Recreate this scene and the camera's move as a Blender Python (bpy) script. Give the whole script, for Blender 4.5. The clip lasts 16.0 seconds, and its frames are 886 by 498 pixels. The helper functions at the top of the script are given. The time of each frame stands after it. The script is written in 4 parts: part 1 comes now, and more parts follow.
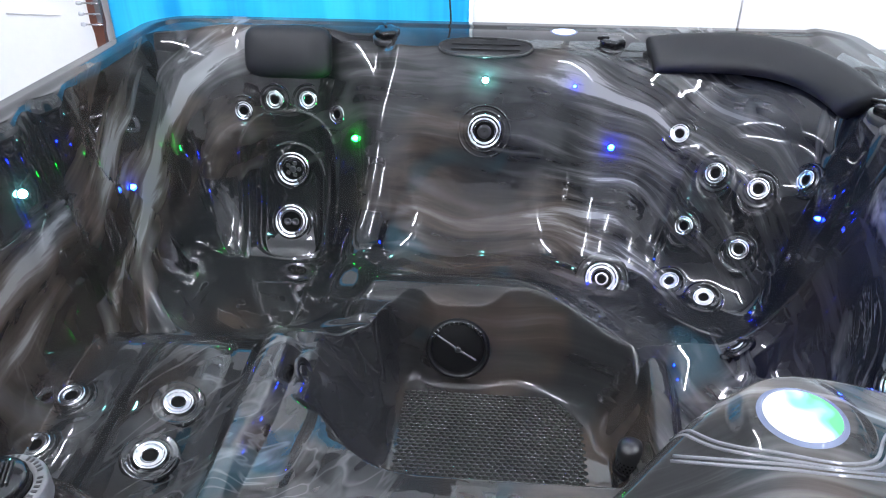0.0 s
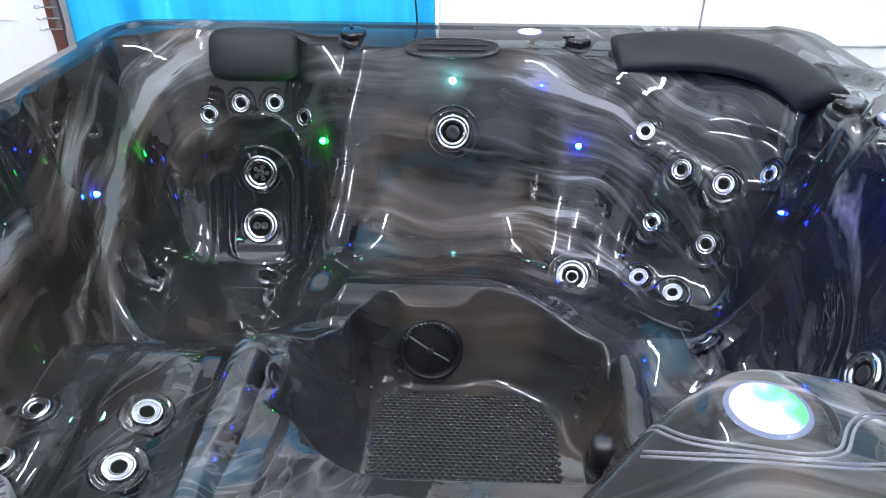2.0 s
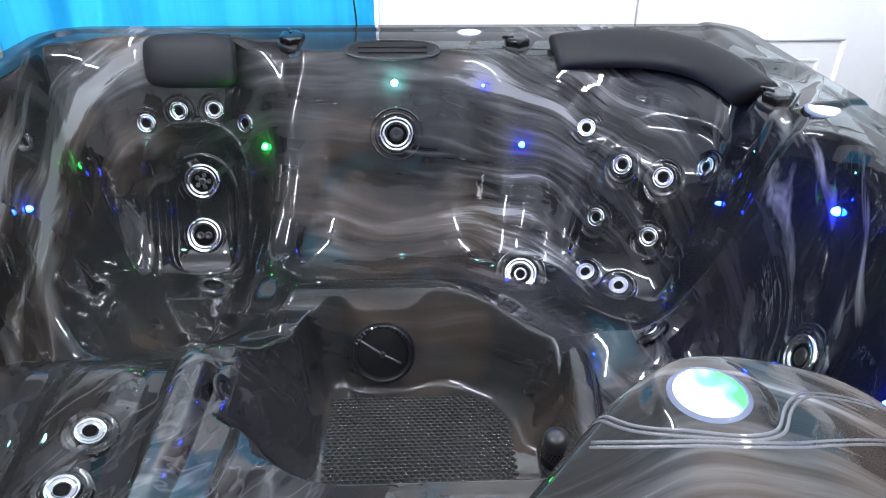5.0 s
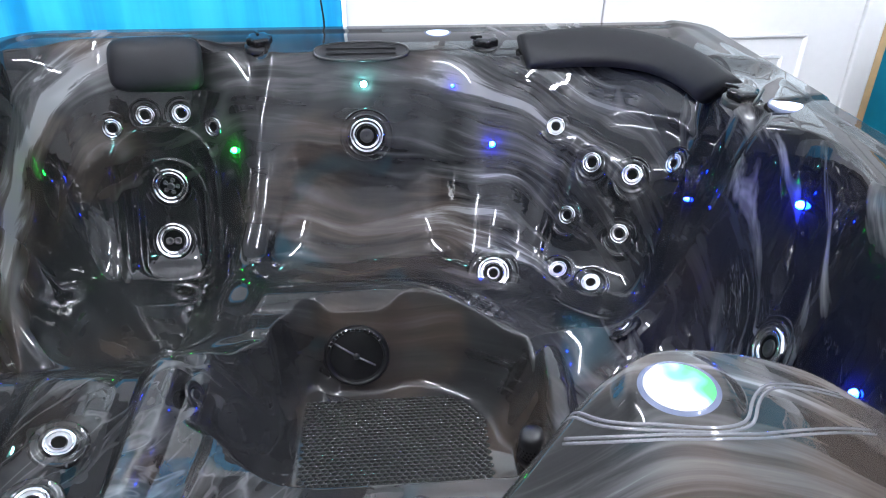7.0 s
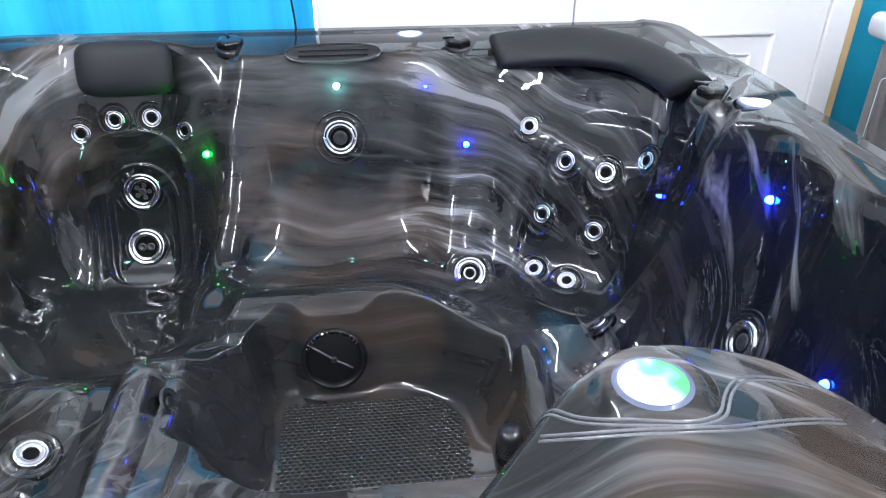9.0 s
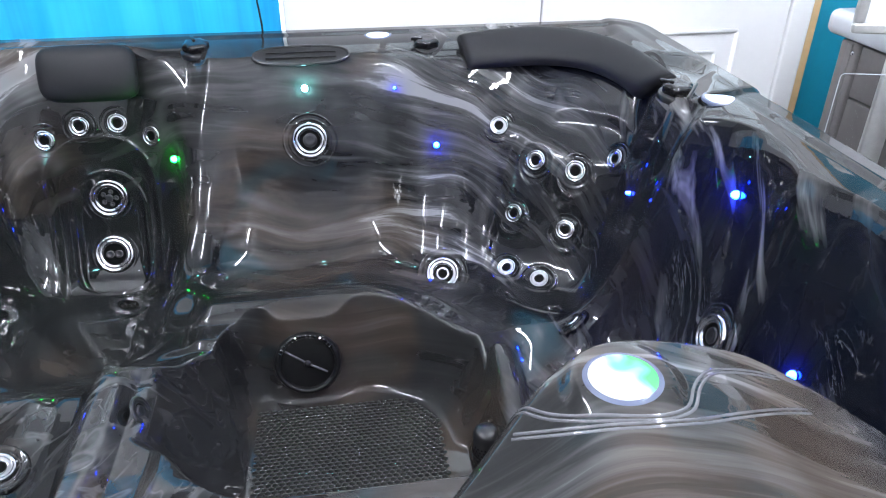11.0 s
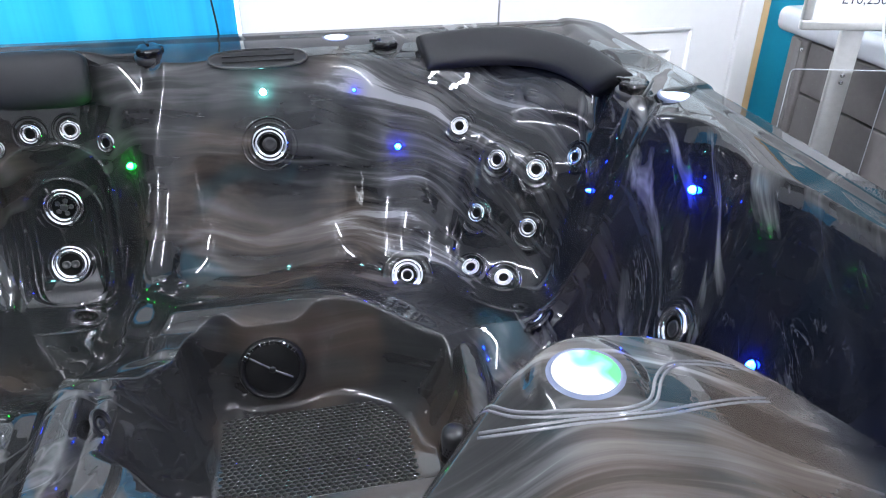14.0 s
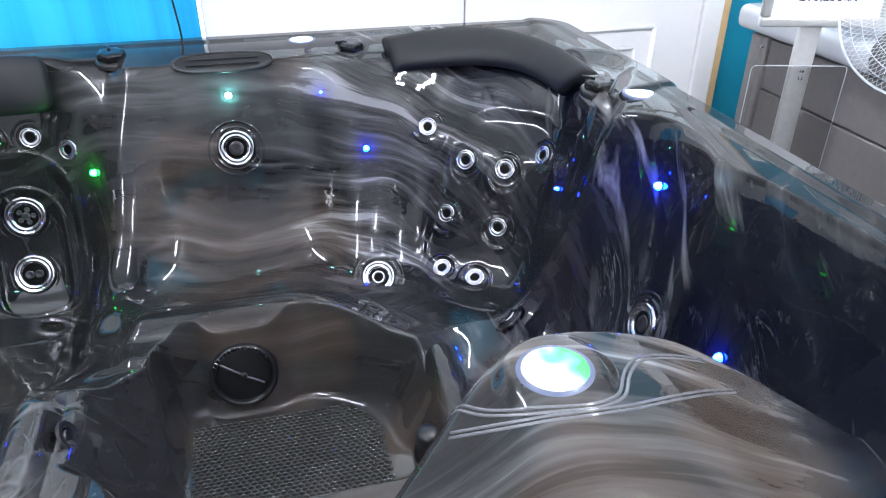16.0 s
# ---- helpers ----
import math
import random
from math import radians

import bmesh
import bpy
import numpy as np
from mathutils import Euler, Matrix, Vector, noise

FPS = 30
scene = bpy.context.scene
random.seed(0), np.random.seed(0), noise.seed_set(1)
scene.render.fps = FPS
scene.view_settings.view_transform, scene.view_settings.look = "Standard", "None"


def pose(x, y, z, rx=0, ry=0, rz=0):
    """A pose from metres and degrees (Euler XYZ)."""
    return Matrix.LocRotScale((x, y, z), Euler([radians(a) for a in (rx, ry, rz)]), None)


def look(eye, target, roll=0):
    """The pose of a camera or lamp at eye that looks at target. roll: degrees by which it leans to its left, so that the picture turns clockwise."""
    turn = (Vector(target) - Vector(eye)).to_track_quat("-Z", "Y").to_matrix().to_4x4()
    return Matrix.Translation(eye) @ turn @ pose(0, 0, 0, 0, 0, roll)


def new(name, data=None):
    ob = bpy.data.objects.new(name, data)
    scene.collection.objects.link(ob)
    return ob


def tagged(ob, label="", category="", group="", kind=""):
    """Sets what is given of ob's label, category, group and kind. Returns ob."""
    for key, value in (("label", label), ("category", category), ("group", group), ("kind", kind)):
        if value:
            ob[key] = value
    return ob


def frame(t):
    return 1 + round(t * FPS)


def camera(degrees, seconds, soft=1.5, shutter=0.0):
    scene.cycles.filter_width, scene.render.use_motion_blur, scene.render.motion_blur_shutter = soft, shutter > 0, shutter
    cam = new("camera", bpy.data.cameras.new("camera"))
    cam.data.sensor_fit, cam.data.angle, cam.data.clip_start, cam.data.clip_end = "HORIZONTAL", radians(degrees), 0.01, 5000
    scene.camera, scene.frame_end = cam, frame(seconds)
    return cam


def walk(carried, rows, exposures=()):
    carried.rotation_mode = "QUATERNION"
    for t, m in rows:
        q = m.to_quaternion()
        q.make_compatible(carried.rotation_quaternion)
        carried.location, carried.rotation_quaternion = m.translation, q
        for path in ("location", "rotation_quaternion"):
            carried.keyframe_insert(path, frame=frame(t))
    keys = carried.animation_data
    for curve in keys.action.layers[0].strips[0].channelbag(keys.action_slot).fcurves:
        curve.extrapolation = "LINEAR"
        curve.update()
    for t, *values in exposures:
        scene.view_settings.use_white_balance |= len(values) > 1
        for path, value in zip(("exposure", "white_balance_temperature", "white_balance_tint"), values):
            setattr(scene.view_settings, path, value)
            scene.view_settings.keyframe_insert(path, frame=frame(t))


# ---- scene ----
cam = camera(63.30, 16.0, 1.1)
# seconds, x, y, z, and the three turns in degrees
PATH = [
    (0, 0.075, -1.38, 1.48, 59.3, -0.258, 4.653),
    (0.5, 0.0765, -1.3787, 1.48, 59.313, -0.28, 4.111),
    (1, 0.077, -1.3788, 1.4801, 59.329, -0.308, 3.365),
    (1.5, 0.0815, -1.3775, 1.4814, 59.31, -0.269, 2.807),
    (2, 0.0835, -1.3763, 1.4805, 59.339, -0.269, 2.22),
    (2.5, 0.0859, -1.3765, 1.4806, 59.355, -0.245, 1.526),
    (3, 0.0879, -1.3758, 1.4811, 59.359, -0.287, 0.708),
    (3.5, 0.0892, -1.3761, 1.4807, 59.398, -0.282, -0.016),
    (4, 0.0919, -1.3762, 1.4795, 59.454, -0.266, -0.716),
    (6.5, 0.1016, -1.3779, 1.4778, 59.604, -0.275, -4.003),
    (7, 0.1038, -1.3773, 1.4781, 59.597, -0.264, -4.478),
    (7.5, 0.106, -1.3774, 1.4771, 59.636, -0.254, -5.172),
    (8, 0.1073, -1.3777, 1.4787, 59.624, -0.258, -5.614),
    (8.5, 0.1089, -1.3774, 1.4774, 59.667, -0.252, -6.159),
    (9, 0.1115, -1.3783, 1.4763, 59.712, -0.213, -6.486),
    (11.5, 0.1212, -1.3798, 1.4762, 59.788, -0.184, -9.354),
    (12, 0.1218, -1.38, 1.4767, 59.793, -0.205, -9.826),
    (12.5, 0.1236, -1.3797, 1.4759, 59.828, -0.202, -10.374),
    (13, 0.1263, -1.3801, 1.4757, 59.859, -0.182, -10.93),
    (13.5, 0.1272, -1.3816, 1.4744, 59.91, -0.213, -11.353),
    (14, 0.128, -1.3815, 1.4746, 59.918, -0.222, -11.837),
    (14.5, 0.1305, -1.3816, 1.475, 59.907, -0.168, -12.335),
    (15, 0.1316, -1.3816, 1.4752, 59.931, -0.199, -12.97),
    (15.5, 0.1342, -1.3831, 1.4741, 59.966, -0.187, -13.618),
    (16, 0.1366, -1.3838, 1.4736, 60.012, -0.173, -14.29),
]
walk(cam, [(r[0], pose(*r[1:])) for r in PATH], [(0, 0.29), (4, 0.26), (8, 0.21), (16, 0.19)])

# ---------------------------------------------------------------- light
world = bpy.data.worlds.new("world")
scene.world = world
world.use_nodes = True
world.node_tree.nodes["Background"].inputs[0].default_value = (0.75, 0.87, 1.0, 1)
world.node_tree.nodes["Background"].inputs[1].default_value = 3.0

# ---------------------------------------------------------------- materials
def mat(name, color=(0.5, 0.5, 0.5), rough=0.5, metal=0.0, coat=0.0, emit=None, strength=0.0, ior=1.5):
    m = bpy.data.materials.new(name)
    m.use_nodes = True
    b = m.node_tree.nodes["Principled BSDF"]
    b.inputs["Base Color"].default_value = (*color, 1)
    b.inputs["Roughness"].default_value = rough
    b.inputs["Metallic"].default_value = metal
    b.inputs["IOR"].default_value = ior
    b.inputs["Coat Weight"].default_value = coat
    b.inputs["Coat Roughness"].default_value = 0.03
    if emit:
        b.inputs["Emission Color"].default_value = (*emit, 1)
        b.inputs["Emission Strength"].default_value = strength
    return m


def node(m, kind, links=(), **values):
    n = m.node_tree.nodes.new(kind)
    for key, value in values.items():
        if key.startswith("i_"):
            slot = key[2:]
            slot = int(slot) if slot.isdigit() else slot.replace("_", " ")
            n.inputs[slot].default_value = value
        elif key == "operation":
            n.operation = value
        elif key == "data_type":
            n.data_type = value
        elif key == "blend_type":
            n.blend_type = value
    for slot, source in links:
        m.node_tree.links.new(source, n.inputs[slot])
    return n


def ramp(m, source, stops):
    n = node(m, "ShaderNodeValToRGB", [(0, source)])
    e = n.color_ramp.elements
    e[0].position, e[0].color = stops[0][0], (*stops[0][1], 1)
    e[1].position, e[1].color = stops[-1][0], (*stops[-1][1], 1)
    for p, c in stops[1:-1]:
        e.new(p).color = (*c, 1)
    return n


def bsdf(m):
    return m.node_tree.nodes["Principled BSDF"]


def link(m, a, b):
    m.node_tree.links.new(a, b)


def noisy(m, scale, spread, color, bump=0.0, rough=None):
    """Two scales of variation of a plain colour, with fine relief."""
    co = node(m, "ShaderNodeTexCoord").outputs["Object"]
    fine = node(m, "ShaderNodeTexNoise", [("Vector", co)], i_Scale=scale, i_Detail=6.0, i_Roughness=0.6)
    big = node(m, "ShaderNodeTexNoise", [("Vector", co)], i_Scale=scale * 0.06, i_Detail=3.0)
    s = node(m, "ShaderNodeMath", [(0, fine.outputs[0]), (1, big.outputs[0])], operation="ADD")
    s = node(m, "ShaderNodeMath", [(0, s.outputs[0])], operation="MULTIPLY", i_1=0.5)
    lo = tuple(c * (1 - spread) for c in color)
    hi = tuple(min(1, c * (1 + spread)) for c in color)
    r = ramp(m, s.outputs[0], [(0.3, lo), (0.7, hi)])
    link(m, r.outputs[0], bsdf(m).inputs["Base Color"])
    if bump:
        b = node(m, "ShaderNodeBump", [("Height", fine.outputs[0])], i_Strength=bump, i_Distance=0.002)
        link(m, b.outputs[0], bsdf(m).inputs["Normal"])
    if rough:
        q = node(m, "ShaderNodeMapRange", [(0, s.outputs[0])], i_1=0.3, i_2=0.7, i_3=rough[0], i_4=rough[1])
        link(m, q.outputs[0], bsdf(m).inputs["Roughness"])
    return m


def acrylic():
    """Polished dark acrylic sheet with smoky streaks of grey, brown and teal, drawn out over the form."""
    m = mat("marbled_acrylic", rough=0.03, ior=1.5)
    co = node(m, "ShaderNodeNewGeometry").outputs["Position"]

    def calc(operation, *args):
        n = node(m, "ShaderNodeMath", operation=operation)
        for i, v in enumerate(args):
            if isinstance(v, (int, float)):
                n.inputs[i].default_value = v
            else:
                link(m, v, n.inputs[i])
        return n.outputs[0]

    def lin(*pairs):
        """Weighted sum of sockets."""
        out = None
        for v, w in pairs:
            out = calc("MULTIPLY", v, w) if out is None else calc("MULTIPLY_ADD", v, w, out)
        return out

    def vec(x, y, z):
        n = node(m, "ShaderNodeCombineXYZ")
        for i, v in enumerate((x, y, z)):
            if isinstance(v, (int, float)):
                n.inputs[i].default_value = v
            else:
                link(m, v, n.inputs[i])
        return n.outputs[0]

    def cloud(v, scale, detail=2.0, rough=0.5, twist=0.0):
        return node(m, "ShaderNodeTexNoise", [("Vector", v)], i_Scale=scale, i_Detail=detail, i_Roughness=rough, i_Distortion=twist).outputs[0]

    def band(v, lo, hi, a=0.0, b=1.0):
        n = node(m, "ShaderNodeMapRange", [(0, v)], i_1=lo, i_2=hi, i_3=a, i_4=b)
        n.interpolation_type = "SMOOTHSTEP"
        return n.outputs[0]

    def mix(f, u, v):
        n = node(m, "ShaderNodeMix", [("Factor", f)], data_type="FLOAT")
        link(m, u, n.inputs[2])
        link(m, v, n.inputs[3])
        return n.outputs[0]

    def tint(f, u, v, kind="MIX"):
        n = node(m, "ShaderNodeMix", data_type="RGBA", blend_type=kind)
        for slot, q in (("Factor", f), (6, u), (7, v)):
            if isinstance(q, tuple):
                n.inputs[slot].default_value = (*q, 1)
            elif isinstance(q, float):
                n.inputs[slot].default_value = q
            else:
                link(m, q, n.inputs[slot])
        return n.outputs[2]

    # the sheet was drawn while soft: everything follows one slow warp
    warp = node(m, "ShaderNodeTexNoise", [("Vector", co)], i_Scale=1.5, i_Detail=2.0, i_Roughness=0.45)
    d = node(m, "ShaderNodeVectorMath", [(0, warp.outputs[1])], operation="SUBTRACT", i_1=(0.5, 0.5, 0.5))
    d = node(m, "ShaderNodeVectorMath", [(0, d.outputs[0])], operation="MULTIPLY", i_1=(0.42, 0.42, 0.26))
    p = node(m, "ShaderNodeVectorMath", [(0, co), (1, d.outputs[0])], operation="ADD").outputs[0]
    sep = node(m, "ShaderNodeSeparateXYZ", [(0, p)])
    x, y, z = sep.outputs[0], sep.outputs[1], sep.outputs[2]
    true = node(m, "ShaderNodeSeparateXYZ", [(0, co)])
    tx, ty, tz = true.outputs[0], true.outputs[1], true.outputs[2]

    # three ways in which the streaks run: along the back, rising on one side, falling on the other
    sag = calc("POWER", calc("MAXIMUM", calc("SUBTRACT", x, 0.20), 0.0), 2.0)
    across = lin((z, 8.0), (y, 4.0), (sag, 11.0))
    back = vec(lin((x, 0.9)), lin((y, 1.1)), across)
    s = lin((x, 1.0), (y, 0.85))
    zz = calc("MAXIMUM", z, 0.42)
    rise = vec(lin((s, 0.75), (zz, 0.45)), lin((s, -3.3), (zz, 6.4)), lin((y, 0.9)))
    fall = vec(lin((y, 0.8), (z, 0.8)), lin((y, 5.0), (z, -4.6)), lin((x, 2.2)))
    cover = vec(lin((x, 0.9), (y, 0.5)), lin((x, 2.0), (y, 11.0)), lin((z, 2.0)))
    to_left = band(lin((x, 1.0), (z, 0.25)), -0.16, -0.34)
    to_right = band(x, 0.80, 0.98)
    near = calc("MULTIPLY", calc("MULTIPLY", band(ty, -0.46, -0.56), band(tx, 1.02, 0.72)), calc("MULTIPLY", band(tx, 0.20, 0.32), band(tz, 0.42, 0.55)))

    def streaks(scale, detail, rough, twist):
        a = cloud(back, scale, detail, rough, twist)
        a = mix(to_left, a, cloud(rise, scale, detail, rough, twist))
        a = mix(to_right, a, cloud(fall, scale * 1.1, detail, rough, twist * 2.0))
        return mix(near, a, cloud(cover, scale * 0.9, detail, rough, twist))

    broad = streaks(0.95, 3.5, 0.52, 0.45)
    fine = streaks(2.5, 6.0, 0.62, 0.6)
    patch = cloud(p, 1.9, 2.5)
    where = cloud(p, 2.9, 2.0)
    value = lin((broad, 0.80), (fine, 0.42), (patch, 0.34))
    # plain in the middle, livelier towards the sides; the footwell's shade is put into the colour
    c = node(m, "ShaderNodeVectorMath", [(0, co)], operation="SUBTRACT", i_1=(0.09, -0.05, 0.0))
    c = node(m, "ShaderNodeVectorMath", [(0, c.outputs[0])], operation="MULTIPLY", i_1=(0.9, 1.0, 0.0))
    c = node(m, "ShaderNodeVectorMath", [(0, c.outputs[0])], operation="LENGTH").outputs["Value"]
    well_shade = band(calc("MULTIPLY_ADD", where, 0.14, c), 0.50, 0.36)
    value = calc("MULTIPLY_ADD", calc("SUBTRACT", value, 0.78), 0.95, 0.80)
    sweep = calc("MULTIPLY", band(tx, 0.12, 0.42), calc("MULTIPLY", band(ty, 0.30, 0.50), band(tx, 0.95, 0.75)))
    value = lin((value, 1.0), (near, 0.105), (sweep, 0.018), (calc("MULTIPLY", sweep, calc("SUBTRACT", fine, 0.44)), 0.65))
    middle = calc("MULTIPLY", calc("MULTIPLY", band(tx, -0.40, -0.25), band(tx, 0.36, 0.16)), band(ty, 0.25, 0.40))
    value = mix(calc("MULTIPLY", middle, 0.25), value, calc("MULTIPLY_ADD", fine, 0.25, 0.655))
    value = mix(calc("MULTIPLY", well_shade, 0.85), value, calc("MULTIPLY_ADD", value, 0.22, 0.655))
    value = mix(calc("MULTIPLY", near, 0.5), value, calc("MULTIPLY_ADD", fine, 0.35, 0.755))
    bank = calc("MULTIPLY", band(ty, -0.12, -0.30), calc("MULTIPLY", band(tx, -0.50, -0.44), calc("MULTIPLY", band(tx, 0.0, -0.20), band(tz, 0.18, 0.38))))
    value = calc("MULTIPLY_ADD", bank, 0.07, value)
    left = calc("MULTIPLY", band(tx, -0.40, -0.85), calc("MAXIMUM", band(tz, 0.38, 0.55), band(tx, -0.88, -0.93)))
    value = calc("MULTIPLY_ADD", calc("MULTIPLY", calc("MULTIPLY", band(tx, -0.46, -0.54), band(tx, -0.98, -0.93)), calc("MULTIPLY", band(tz, 0.46, 0.40), band(ty, 0.14, 0.06))), -0.04, value)
    # one bright drift climbs from the side wall to the back rim
    drift = calc("ABSOLUTE", calc("SUBTRACT", lin((tz, 1.0), (tx, -0.6), (ty, -0.51), (where, 0.16)), 0.95))
    value = calc("MULTIPLY_ADD", calc("MULTIPLY", band(drift, 0.045, 0.0), calc("MULTIPLY", left, calc("MULTIPLY_ADD", fine, 2.0, -0.80))), 0.50, value)
    value = calc("MULTIPLY_ADD", band(tx, -0.30, -0.46), -0.012, value)
    value = calc("MULTIPLY_ADD", calc("SUBTRACT", value, 0.80), calc("MULTIPLY_ADD", left, 0.25, 1.0), calc("MULTIPLY_ADD", calc("MULTIPLY", left, band(tx, -0.70, -0.90)), 0.02, 0.80))
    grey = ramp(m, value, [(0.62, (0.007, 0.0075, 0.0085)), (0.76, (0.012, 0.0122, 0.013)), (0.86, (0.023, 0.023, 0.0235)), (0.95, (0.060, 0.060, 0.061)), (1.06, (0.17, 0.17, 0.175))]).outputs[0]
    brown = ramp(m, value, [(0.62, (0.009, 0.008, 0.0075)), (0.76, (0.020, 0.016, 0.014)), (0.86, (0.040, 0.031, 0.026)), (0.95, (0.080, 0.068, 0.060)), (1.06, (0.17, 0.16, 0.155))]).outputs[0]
    warm = lin((cloud(p, 2.3, 2.0), 1.0), (calc("MULTIPLY", left, band(tz, 0.72, 0.56)), 0.24), (left, 0.05), (near, 0.10), (well_shade, 0.06), (sweep, -0.06))
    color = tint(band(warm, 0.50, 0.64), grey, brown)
    # a few teal drifts
    color = tint(calc("MULTIPLY", band(cloud(p, 3.1, 1.5, 0.5, 0.6), 0.62, 0.74), calc("MULTIPLY_ADD", well_shade, -0.5, 0.6)), color, (0.010, 0.036, 0.046))
    # white smoke: thin folded edges, gathered in drifts
    fold = calc("ABSOLUTE", calc("SUBTRACT", streaks(0.70, 2.5, 0.5, 0.9), 0.5))
    smoke = calc("MULTIPLY", band(fold, 0.050, 0.0), band(where, 0.47, 0.66))
    smoke = calc("MULTIPLY", smoke, calc("MULTIPLY", calc("SUBTRACT", 1.0, well_shade), lin((left, 0.05), (calc("MULTIPLY", band(tx, -0.30, -0.42), band(tz, 0.40, 0.48)), 0.025), (band(tx, -0.30, -0.20), 0.03))))
    color = tint(1.0, color, vec(smoke, smoke, smoke), "ADD")
    # thin curling wisps over the leg pads and the divider
    legs = calc("MULTIPLY", calc("MULTIPLY", calc("MULTIPLY", band(tx, 0.0, -0.16), band(tx, -0.86, -0.58, 0.3)), band(ty, 0.16, 0.0)), calc("MULTIPLY", band(tz, 0.16, 0.28), band(tz, 0.54, 0.42)))
    along = vec(lin((x, 1.3), (y, 1.0)), lin((x, 4.4), (y, -3.6)), lin((z, 2.5)))
    curl = calc("ABSOLUTE", calc("SUBTRACT", cloud(along, 1.25, 3.0, 0.55, 1.1), 0.5))
    thread = calc("ABSOLUTE", calc("SUBTRACT", cloud(along, 2.0, 2.0, 0.5, 1.2), 0.47))
    veil = lin((band(curl, 0.085, 0.0), 0.020), (band(thread, 0.030, 0.0), 0.040), (band(cloud(along, 1.7, 5.0, 0.6, 0.8), 0.50, 0.72), 0.035))
    veil = calc("MULTIPLY", veil, calc("MULTIPLY", legs, calc("MULTIPLY", calc("SUBTRACT", 1.0, well_shade), band(cloud(p, 3.4, 2.0), 0.36, 0.62))))
    color = tint(1.0, color, vec(veil, veil, calc("MULTIPLY", veil, 1.02)), "ADD")
    # deep shade of one side wall put into the colour: blue-black below the rim
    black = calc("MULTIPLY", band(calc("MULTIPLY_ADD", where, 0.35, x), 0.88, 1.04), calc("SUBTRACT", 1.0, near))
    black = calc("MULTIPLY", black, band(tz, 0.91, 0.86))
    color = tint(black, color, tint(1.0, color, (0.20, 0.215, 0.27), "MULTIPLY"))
    # blue haze from the spot lights added to the same colour
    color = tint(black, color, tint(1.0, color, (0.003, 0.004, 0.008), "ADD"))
    # with grey wisps and fine pale cracks
    wisp = calc("MULTIPLY", calc("MULTIPLY", band(cloud(fall, 1.9, 4.0, 0.58, 1.1), 0.52, 0.74), band(cloud(p, 4.2, 2.0), 0.43, 0.60)), calc("MULTIPLY", black, band(ty, 0.45, 0.15, 0.08, 0.17)))
    v = calc("ABSOLUTE", calc("SUBTRACT", cloud(fall, 2.6, 5.0, 0.62, 1.0), 0.5))
    crack = calc("MULTIPLY", band(v, 0.007, 0.0), band(cloud(co, 7.0, 2.0), 0.56, 0.66))
    crack = calc("MULTIPLY", crack, calc("MULTIPLY", black, calc("MULTIPLY", band(ty, 0.16, 0.0), 0.13)))
    pale = calc("ADD", wisp, crack)
    color = tint(1.0, color, vec(pale, pale, pale), "ADD")
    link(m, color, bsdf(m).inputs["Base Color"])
    rip = cloud(co, 9.0, 3.0)
    b = node(m, "ShaderNodeBump", [("Height", rip)], i_Strength=0.14, i_Distance=0.008)
    link(m, b.outputs[0], bsdf(m).inputs["Normal"])
    return m


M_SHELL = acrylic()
M_CHROME = mat("chrome", (0.60, 0.60, 0.615), 0.05, 1.0)
M_BLACK = noisy(mat("black_plastic", (0.012, 0.012, 0.013), 0.28), 90, 0.3, (0.012, 0.012, 0.013), 0.05)
# near-black colour that stands in for the shade inside holes
M_DARK = mat("hole_shade", (0.002, 0.002, 0.002), 0.5, ior=1.15)
M_FOAM = noisy(mat("charcoal_foam", (0.03, 0.03, 0.032), 0.5, ior=1.34), 220, 0.25, (0.013, 0.013, 0.0148), 0.12, (0.52, 0.66))
M_WHITE = noisy(mat("white_paint", (0.8, 0.8, 0.8), 0.4), 30, 0.03, (0.80, 0.80, 0.80), 0.03)
M_BLUE = mat("blue_cloth", (0.02, 0.4, 0.75), 0.45)
# upright bands of darker and lighter blue paint the folds' shading into the cloth
fold_shade = node(M_BLUE, "ShaderNodeTexCoord").outputs["Object"]
fold_shade = node(M_BLUE, "ShaderNodeVectorMath", [(0, fold_shade)], operation="MULTIPLY", i_1=(5.0, 0.0, 0.12))
fold_shade = node(M_BLUE, "ShaderNodeTexNoise", [("Vector", fold_shade.outputs[0])], i_Scale=1.0, i_Detail=5.0, i_Roughness=0.62)
fold_shade = ramp(M_BLUE, fold_shade.outputs[0], [(0.40, (0.008, 0.33, 0.66)), (0.50, (0.02, 0.46, 0.82)), (0.64, (0.035, 0.54, 0.88))])
link(M_BLUE, fold_shade.outputs[0], bsdf(M_BLUE).inputs["Base Color"])
M_TEAL = noisy(mat("teal_paint", (0.01, 0.25, 0.36), 0.5), 40, 0.08, (0.008, 0.24, 0.36), 0.05)
M_PINE = noisy(mat("pine_trim", (0.6, 0.4, 0.2), 0.5), 20, 0.15, (0.62, 0.42, 0.22), 0.05)
M_FLOOR = noisy(mat("floor_vinyl", (0.35, 0.35, 0.36), 0.35), 25, 0.2, (0.38, 0.38, 0.39), 0.05)
M_CEIL = noisy(mat("ceiling_paint", (0.4, 0.4, 0.42), 0.6), 20, 0.06, (0.72, 0.73, 0.75), 0.02)
M_TUBE = mat("lamp_tube", (1, 1, 1), 0.4, emit=(0.89, 0.93, 1.03), strength=240.0)
M_CABINET = noisy(mat("cabinet_board", (0.12, 0.11, 0.11), 0.5), 45, 0.15, (0.125, 0.115, 0.113), 0.1)
